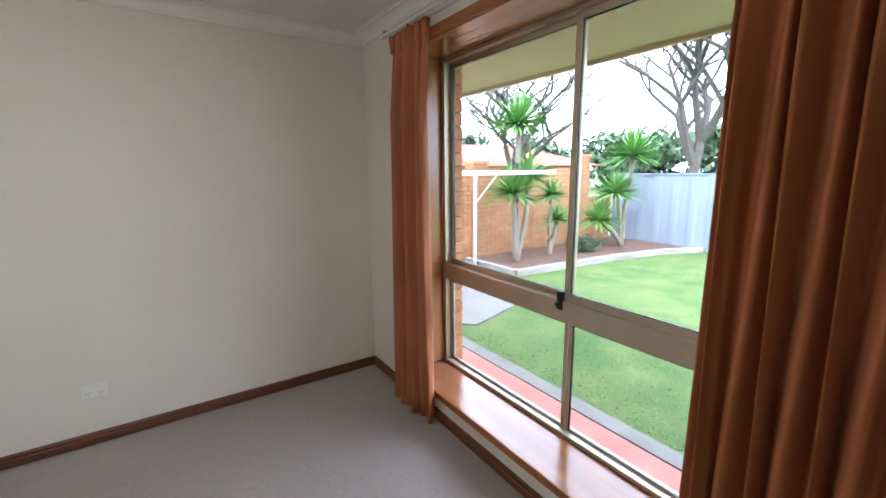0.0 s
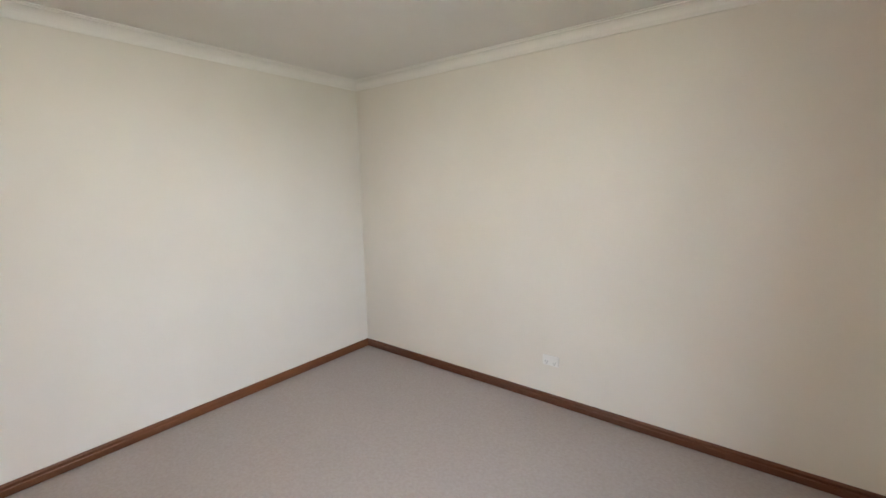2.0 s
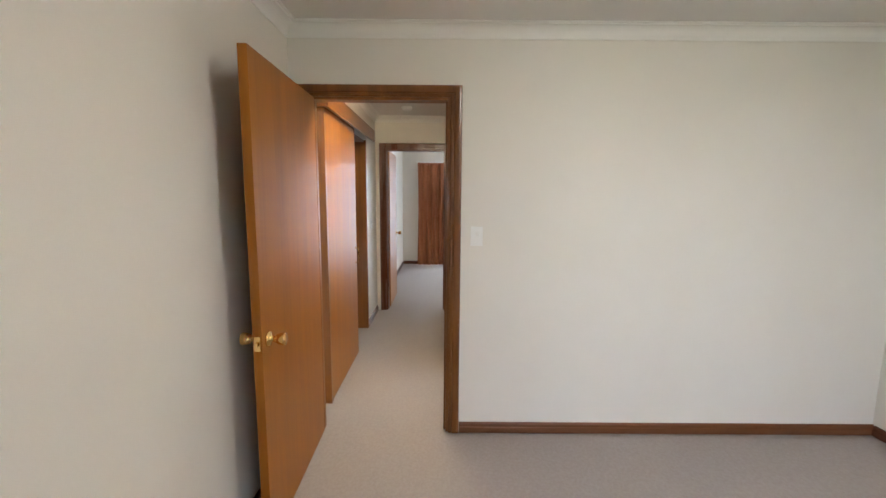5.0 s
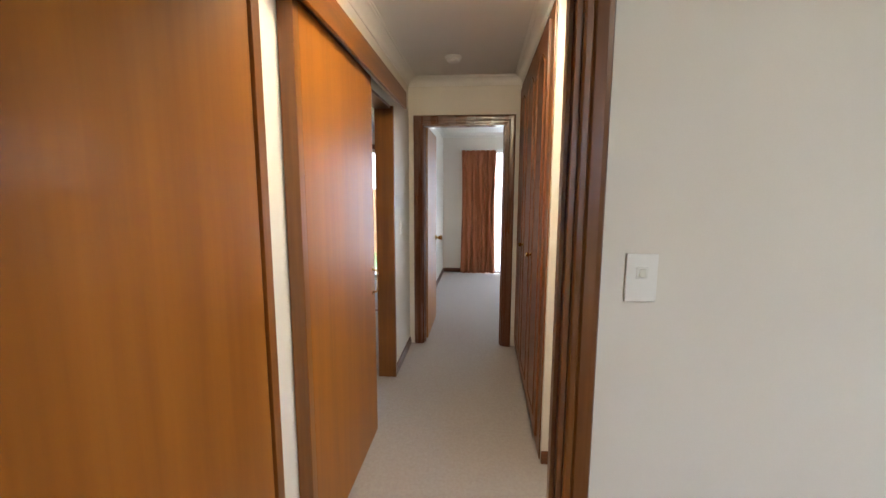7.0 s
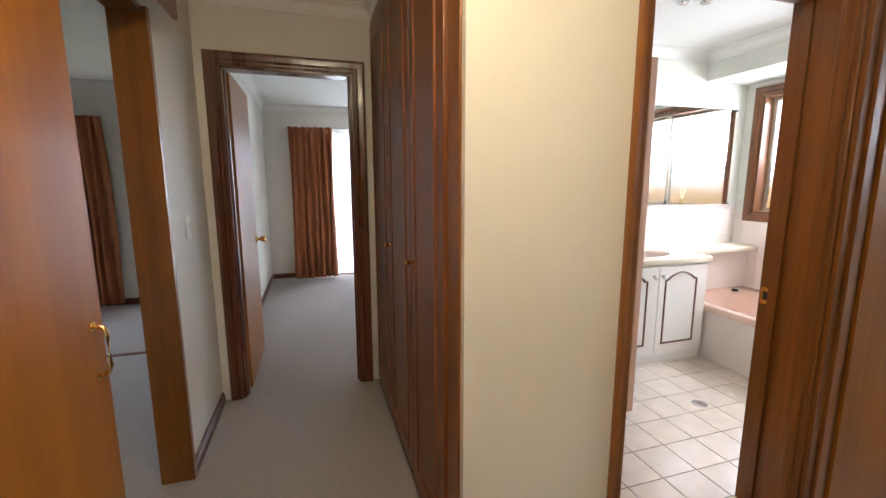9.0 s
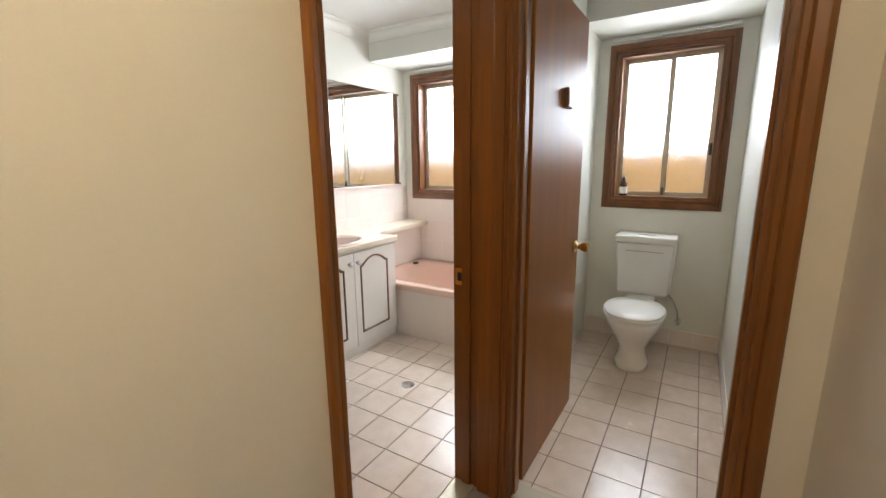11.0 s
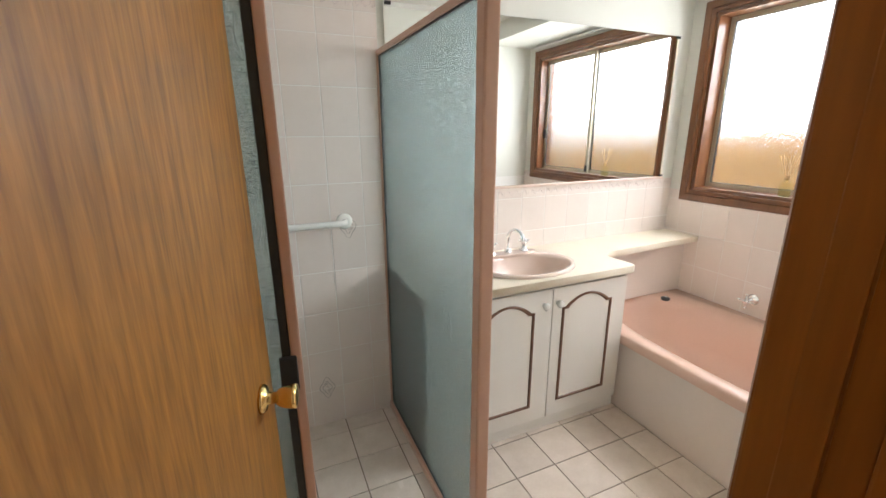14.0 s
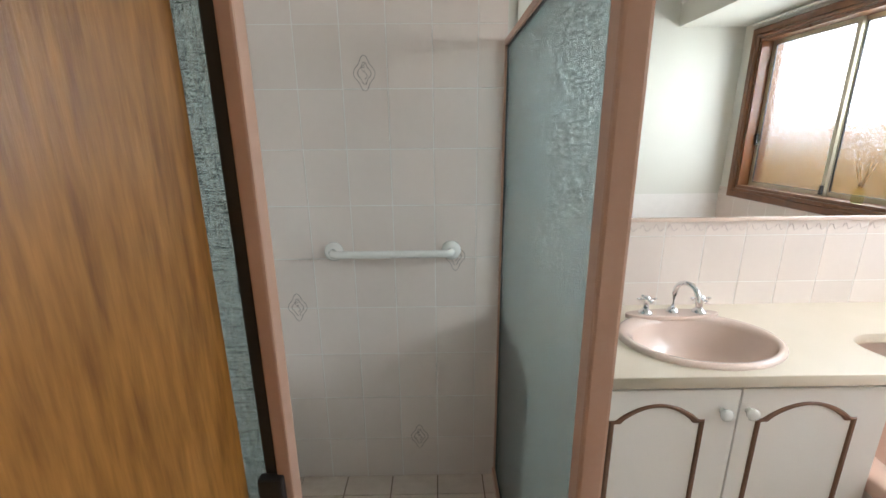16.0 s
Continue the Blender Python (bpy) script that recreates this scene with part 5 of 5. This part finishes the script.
# clothesline
ch = thing("clothesline", (6.3, -5.6, GZ0), "white folding clothesline on a post beside the slab", "clothesline")
part("post", tube(bmesh.new(), (6.28, -6.0, GZ0), (6.28, -6.0, 1.42), 0.03), WHITE_P, ch, smooth=True)
part("post", tube(bmesh.new(), (6.28, -4.2, GZ0), (6.28, -4.2, 1.42), 0.03), WHITE_P, ch, smooth=True)
part("arm", one(5.25, 6.35, -6.02, -5.98, 1.42, 1.49, 0.004), WHITE_P, ch)
part("arm", one(5.25, 6.35, -4.22, -4.18, 1.42, 1.49, 0.004), WHITE_P, ch)
part("front_bar", one(5.23, 5.27, -6.9, -4.0, 1.43, 1.49, 0.004), WHITE_P, ch)
part("back_bar", one(6.31, 6.35, -6.9, -4.0, 1.43, 1.49, 0.004), WHITE_P, ch)
part("brace", tube(bmesh.new(), (6.28, -6.0, 0.9), (5.7, -6.0, 1.42), 0.012, n=8), WHITE_P, ch)
for i in range(6):
    part("line", tube(bmesh.new(), (5.4 + 0.16 * i, -6.9, 1.47), (5.4 + 0.16 * i, -4.0, 1.47), 0.003, n=5), WHITE_P, ch)


def strap_crown(center, radius, count, seed, droop=0.22):
    """A rosette of strap leaves: arching tapered blades with a folded rib."""
    rr = random.Random(seed)
    verts, faces = [], []
    for i in range(count):
        az = rr.uniform(0, math.tau)
        el = math.asin(rr.uniform(-0.25, 1.0))
        ln = radius * rr.uniform(0.85, 1.3)
        w = radius * rr.uniform(0.04, 0.06)
        d = Vector((math.cos(az) * math.cos(el), math.sin(az) * math.cos(el), math.sin(el)))
        side = Vector((-math.sin(az), math.cos(az), 0))
        base = len(verts)
        for k in range(5):
            f = k / 4
            p = Vector(center) + d * ln * f + Vector((0, 0, -droop * ln * f * f * (1 - abs(d.z) * 0.7)))
            ww = w * (0.55 + 1.2 * f - 1.7 * f * f)
            verts += [p - side * ww, p + Vector((0, 0, -ww * 0.5)), p + side * ww]
        for k in range(4):
            a = base + 3 * k
            faces += [(a, a + 1, a + 4, a + 3), (a + 1, a + 2, a + 5, a + 4)]
    return mesh_of("crown", verts, faces, LEAF)


def cabbage_palm(x, y, heads, label, seed):
    t = thing("cabbage_palm", (x, y, GZ0 + 0.06), label, "palm", "cabbage palms in the bed")
    for i, (dx, dy, h, r) in enumerate(heads):
        path = [(x + dx * f * f + 0.03 * math.sin(5 * f + i), y + dy * f, GZ0 + 0.05 + (h - GZ0) * f) for f in [k / 8 for k in range(9)]]
        bm = pipe(bmesh.new(), path, 0.048, 10)
        part("trunk", bm, PALM_BARK, t, smooth=True)
        part("crown", strap_crown(path[-1], r, 170, seed + i), None, t)
    return t


cabbage_palm(5.95, -6.75, [(0.1, 0.0, 2.25, 0.62), (-0.1, 0.25, 1.05, 0.5), (0.1, -0.35, 1.3, 0.55)], "cabbage palm with three leafy heads in the bed", 10)
cabbage_palm(6.05, -7.75, [(0.05, 0.0, 0.95, 0.36), (0.0, -0.15, 0.45, 0.36)], "small cabbage palm with two heads in the bed", 20)
cabbage_palm(5.75, -9.75, [(-0.05, -0.05, 1.72, 0.72), (0.05, 0.3, 0.95, 0.55), (0.2, 0.55, 0.35, 0.5)], "cabbage palm with broad green head by the fence", 30)


def leafy(center, rx, rz, count, size, seed, material, name="crown"):
    """Foliage of many small leaves clumped about an uneven outline."""
    rr = np.random.default_rng(seed)
    k = max(6, count // 160)
    lobes = rr.normal(0, 1, (k, 3))
    lobes /= np.linalg.norm(lobes, axis=1)[:, None]
    lobes *= rr.uniform(0.35, 0.9, (k, 1))
    which = rr.integers(0, k, count)
    p = lobes[which] + rr.normal(0, 0.19, (count, 3))
    p = p * np.array([rx, rx, rz]) + np.array(center)
    a = rr.normal(0, 1, (count, 3))
    b = rr.normal(0, 1, (count, 3))
    a *= size / np.linalg.norm(a, axis=1)[:, None]
    b *= size * 0.6 / np.linalg.norm(b, axis=1)[:, None]
    v = np.stack([p - a, p - b, p + a, p + b], 1).reshape(-1, 3)
    return mesh_of(name, v.tolist(), np.arange(count * 4).reshape(-1, 4).tolist(), material)


sh = thing("garden_shrub", (5.9, -8.55, GZ0 + 0.06), "low rounded green shrub in the garden bed", "shrub")
part("crown", leafy((5.9, -8.55, 0.0), 0.32, 0.24, 1500, 0.035, 5, LEAF_DARK), None, sh)
part("stem", tube(bmesh.new(), (5.9, -8.55, GZ0 + 0.04), (5.9, -8.55, 0.0), 0.025, 0.015, 8), BARK, sh)


def bare_tree(x, y, h, label, seed, spread=0.55, depth=7):
    rr = random.Random(seed)
    bm_v, bm_f = [], []

    def limb(p, d, ln, r, lv):
        steps = 3
        pts_ = [p]
        dd = d.copy()
        for s in range(steps):
            dd = (dd + Vector((rr.uniform(-1, 1), rr.uniform(-1, 1), rr.uniform(-0.3, 0.6))) * 0.13).normalized()
            pts_.append(pts_[-1] + dd * ln / steps)
        n_ = 7 if lv < 2 else (5 if lv < 4 else 3)
        b0 = len(bm_v)
        for i, q in enumerate(pts_):
            rad = r * (1 - 0.32 * i / steps)
            qt = dd.to_track_quat("Z", "Y").to_matrix()
            for k in range(n_):
                bm_v.append(q + qt @ Vector((rad * math.cos(k * math.tau / n_), rad * math.sin(k * math.tau / n_), 0)))
        for i in range(steps):
            for k in range(n_):
                a = b0 + i * n_
                bm_f.append((a + k, a + (k + 1) % n_, a + n_ + (k + 1) % n_, a + n_ + k))
        if lv >= depth:
            return
        for i in range(rr.choice((2, 3, 3)) if lv else 5):
            az = rr.uniform(0, math.tau)
            o = Vector((math.cos(az), math.sin(az), 0.15))
            nd = (dd * (1 - spread * rr.uniform(0.5, 1)) + o * spread * rr.uniform(0.6, 1.1)).normalized()
            start = pts_[rr.choice((2, 3, 3))]
            limb(start, nd, ln * rr.uniform(0.62, 0.85), r * rr.uniform(0.55, 0.7), lv + 1)
    limb(Vector((x, y, GZ0 - 0.13)), Vector((0, 0, 1)), h * 0.3, h * 0.024, 0)
    t = thing("bare_tree", (x, y, GZ0 - 0.12), label, "tree")
    part("branches", mesh_of("branches", bm_v, bm_f, BARK), None, t)


bare_tree(8.2, -17.0, 9.6, "large leafless tree with spreading grey branches", 4, 0.55, 8)
bare_tree(14.2, -14.2, 8.6, "leafless tree with fine twigs beyond the garden wall", 12, 0.62, 8)
for i, (x, y, z, rx, rz, cnt) in enumerate(((24, -38, 2.2, 5, 3.6, 2600), (31, -32, 2.0, 4.5, 3.4, 2200), (17, -44, 2.4, 5.5, 3.6, 2600), (36, -26, 2.0, 5, 3.2, 2000), (10, -48, 2.0, 6, 3.4, 2400), (41, -18, 1.8, 5, 3.0, 1800))):
    t = thing("distant_tree", (x, y, GZ0 - 0.12), "dark green bushy tree far beyond the fences", "tree", "distant trees")
    part("crown", leafy((x, y, z), rx, rz, cnt, 0.42, 50 + i, LEAF_DARK), None, t)
    part("trunk", tube(bmesh.new(), (x, y, GZ0 - 0.14), (x, y, z), 0.35, 0.2, 9), BARK, t)
hs = thing("neighbour_house", (21, -19, GZ0 - 0.12), "neighbour's pale brick house with red roof", "house")
part("wall", one(17.5, 25, -24, -13.5, GZ0 - 0.13, 1.7), BRICK_PALE, hs)
part("roof", mesh_of("roof", [(17, -24.5, 1.7), (25.5, -24.5, 1.7), (25.5, -13, 1.7), (17, -13, 1.7), (21, -21, 3.0), (21, -16.5, 3.0)], [(0, 1, 4), (1, 2, 5, 4), (2, 3, 5), (3, 0, 4, 5)], ROOF_RED), None, hs)
part("window", one(17.46, 17.5, -19.5, -18, 0.5, 1.4), CHROME, hs)

# boundary wall seen through the wet rooms' obscure glass, and beyond the other windows
sw = thing("side_boundary_wall", (5.6, 2.6, GZ0), "orange brick boundary wall beside the house", "brick wall")
part("core", one(5.72, 5.80, -1.9, 8.0, GZ0, 1.52), MORTAR, sw)
sb_ = bmesh.new()
for r in range(21):
    z = GZ0 + 0.043 + r * 0.086
    for k in range(41):
        y = -1.8 + k * 0.24 + (0.12 if r % 2 else 0)
        block(sb_, 5.70, 5.78, y - 0.115, y + 0.115, z - 0.038, z + 0.038)
bw = part("brickwork", sb_, BRICK_SIDE, sw)
bw["kind"] = "stuff"
structure("north_yard_wall", one(-6, 6, 12.0, 12.15, GZ0 - 0.12, 1.5), BRICK_PALE, "pale brick wall beyond the far bedroom window", "wall")

# ---------- wet room tiles ----------
TW, TH, TG = 0.157, 0.205, 0.003
tile_n = bm_mesh("tile", one(-TW / 2 + TG / 2, TW / 2 - TG / 2, -0.004, 0.004, -TH / 2 + TG / 2, TH / 2 - TG / 2, 0.0012), TILE)
tile_e = bm_mesh("tile", one(-0.004, 0.004, -TW / 2 + TG / 2, TW / 2 - TG / 2, -TH / 2 + TG / 2, TH / 2 - TG / 2, 0.0012), TILE)
BH = 0.06
bord_n = bm_mesh("border_tile", one(-TW / 2 + TG / 2, TW / 2 - TG / 2, -0.004, 0.004, -BH / 2 + 0.001, BH / 2 - 0.001, 0.001), TILE)
bord_e = bm_mesh("border_tile", one(-0.004, 0.004, -TW / 2 + TG / 2, TW / 2 - TG / 2, -BH / 2 + 0.001, BH / 2 - 0.001, 0.001), TILE)


def scroll(axis):
    """A low-relief leaf scroll for a border tile."""
    bm = bmesh.new()
    for k in range(3):
        c = -TW / 2 + TW * (k + 0.5) / 3
        pts_ = []
        for i in range(9):
            t = i / 8
            a, z = c + 0.02 * (t - 0.5) * 2, 0.012 * math.sin(t * math.tau) + 0.004 * math.sin(3 * t * math.pi)
            pts_.append((a, -0.0042, z) if axis == "y" else (-0.0042, a, z))
        pipe(bm, pts_, 0.0014, 4)
    return bm_mesh("scroll", bm, PRINT)


def diamond_print():
    bm = bmesh.new()
    for s in (1.0, 0.62):
        loop = [(0.031 * s * math.sin(t) * (1 + 0.22 * math.cos(4 * t)), -0.0043, 0.052 * s * math.cos(t) * (1 + 0.12 * math.cos(4 * t))) for t in [i * math.tau / 24 for i in range(25)]]
        pipe(bm, loop, 0.0011, 4)
    for k in range(5):
        pipe(bm, [(0.012 * math.sin(k * 1.3), -0.0043, -0.02 + 0.01 * k), (0.010 * math.sin(k * 1.3 + 1.2), -0.0043, -0.012 + 0.01 * k), (0.004, -0.0043, -0.015 + 0.012 * k)], 0.0011, 4)
    return bm_mesh("ornament", bm, ORNAMENT)


sc_n, sc_e, dia = scroll("y"), scroll("x"), diamond_print()


def tiled(name, me, bord, scr, fixed, axis, a0, a1, z0, z1, border, label, origin=None):
    """Tiles as pieces over a pale grout bed; cut short at the ends by scaling."""
    lo, hi = (fixed, fixed + 0.007)
    bed = structure(name, one(*((a0, a1, lo - 0.0006, hi) if axis == "y" else (lo - 0.0006, hi, a0, a1)), z0, z1 + (BH if border else 0)), GROUT, label, "tiles")
    a = origin if origin is not None else a0
    while a - TW > a0 - TW:
        a -= TW
    while a < a1 - 0.004:
        u0, u1 = max(a, a0), min(a + TW, a1)
        z = z0
        rows_ = []
        while z < z1 - 0.004:
            rows_.append((z, min(z + TH, z1), me, TH))
            z += TH
        if border:
            rows_.append((z1, z1 + BH, bord, BH))
        if u1 - u0 > 0.012:
            for c0, c1, mm, full in rows_:
                o = new("border_tile" if mm is bord else "tile", mm)
                o.parent = bed
                c = (u0 + u1) / 2
                o.location = (c, fixed + 0.002, (c0 + c1) / 2) if axis == "y" else (fixed + 0.002, c, (c0 + c1) / 2)
                f = (u1 - u0) / TW
                g = (c1 - c0) / full
                o.scale = (f, 1, g) if axis == "y" else (1, f, g)
                if mm is bord:
                    s_ = new("scroll", scr)
                    s_.parent = o
        a += TW
    return bed


shower = tiled("shower_tiles_back", tile_n, bord_n, sc_n, NY, "y", 1.128, 2.02, 0.0, 1.94, True, "pink-white glazed shower wall tiles with ornament", 1.135)
for x, z in ((1.527, 1.69), (1.213, 0.825), (1.684, 0.21), (1.841, 1.03)):
    o = new("ornament", dia)
    o.parent = shower
    o.location = (x, NY + 0.002, z)
tiled("splashback_tiles", tile_n, bord_n, sc_n, NY, "y", 2.02, 3.97, VT - 0.11, 1.10, True, "pink-white glazed splashback tiles with printed border", 2.02)
tiled("bath_tiles_east", tile_e, bord_e, sc_e, EX, "x", 2.172, NY, RIM - 0.02, 1.03, True, "pink-white glazed tiles over the bath", 2.2)
wside = tiled("shower_tiles_side", tile_e, bord_e, sc_e, 1.121, "x", 2.89, NY, 0.0, 1.94, True, "pink-white glazed tiles on the shower's side wall", 2.9)
tiled("toilet_tile_skirting", tile_e, bord_e, sc_e, EX, "x", 1.157, 2.083, 0.0, 0.125, False, "row of pale tiles along the toilet wall's foot", 1.157)
tiled("toilet_tile_skirting_side", tile_n, bord_n, sc_n, 1.1465, "y", 2.095, 3.97, 0.0, 0.125, False, "row of pale tiles along the toilet side wall's foot", 2.07)
tiled("bath_tiles_south", tile_n, bord_n, sc_n, 2.166, "y", 2.095, 3.97, 0.0, 1.03, False, "pink-white glazed tiles behind the bath's foot", 2.07)
rh = thing("robe_hook", (3.0, 2.18, 0.93), "small white hook on the tiled wall", "hook")
part("plate", one(2.98, 3.02, 2.173, 2.181, 0.915, 0.955, 0.002), WHITE_P, rh)
part("hook", pipe(bmesh.new(), [(3.0, 2.18, 0.94), (3.0, 2.20, 0.935), (3.0, 2.212, 0.925), (3.0, 2.214, 0.94)], 0.004, 8), WHITE_P, rh, smooth=True)

FT = 0.2
ftile = bm_mesh("floor_tile", one(-FT / 2 + 0.0025, FT / 2 - 0.0025, -FT / 2 + 0.0025, FT / 2 - 0.0025, 0.0, 0.005, 0.0012), FTILE)


def floor_tiles(bed, x0, x1, y0, y1, ox, oy):
    x = ox
    while x < x1:
        y = oy
        while y < y1:
            u0, u1, v0, v1 = max(x, x0), min(x + FT, x1), max(y, y0), min(y + FT, y1)
            if u1 - u0 > 0.015 and v1 - v0 > 0.015:
                o = new("floor_tile", ftile)
                o.parent = bed
                o.location = ((u0 + u1) / 2, (v0 + v1) / 2, 0.002)
                o.scale = ((u1 - u0) / FT, (v1 - v0) / FT, 1)
            y += FT
        x += FT


floor_tiles(bpy.data.objects["bathroom_floor_bed"], 1.13, 3.13, 2.175, 3.86, 0.96, 1.953)
floor_tiles(bpy.data.objects["toilet_floor_bed"], 2.065, 3.97, 1.155, 2.085, 1.91, 1.067)
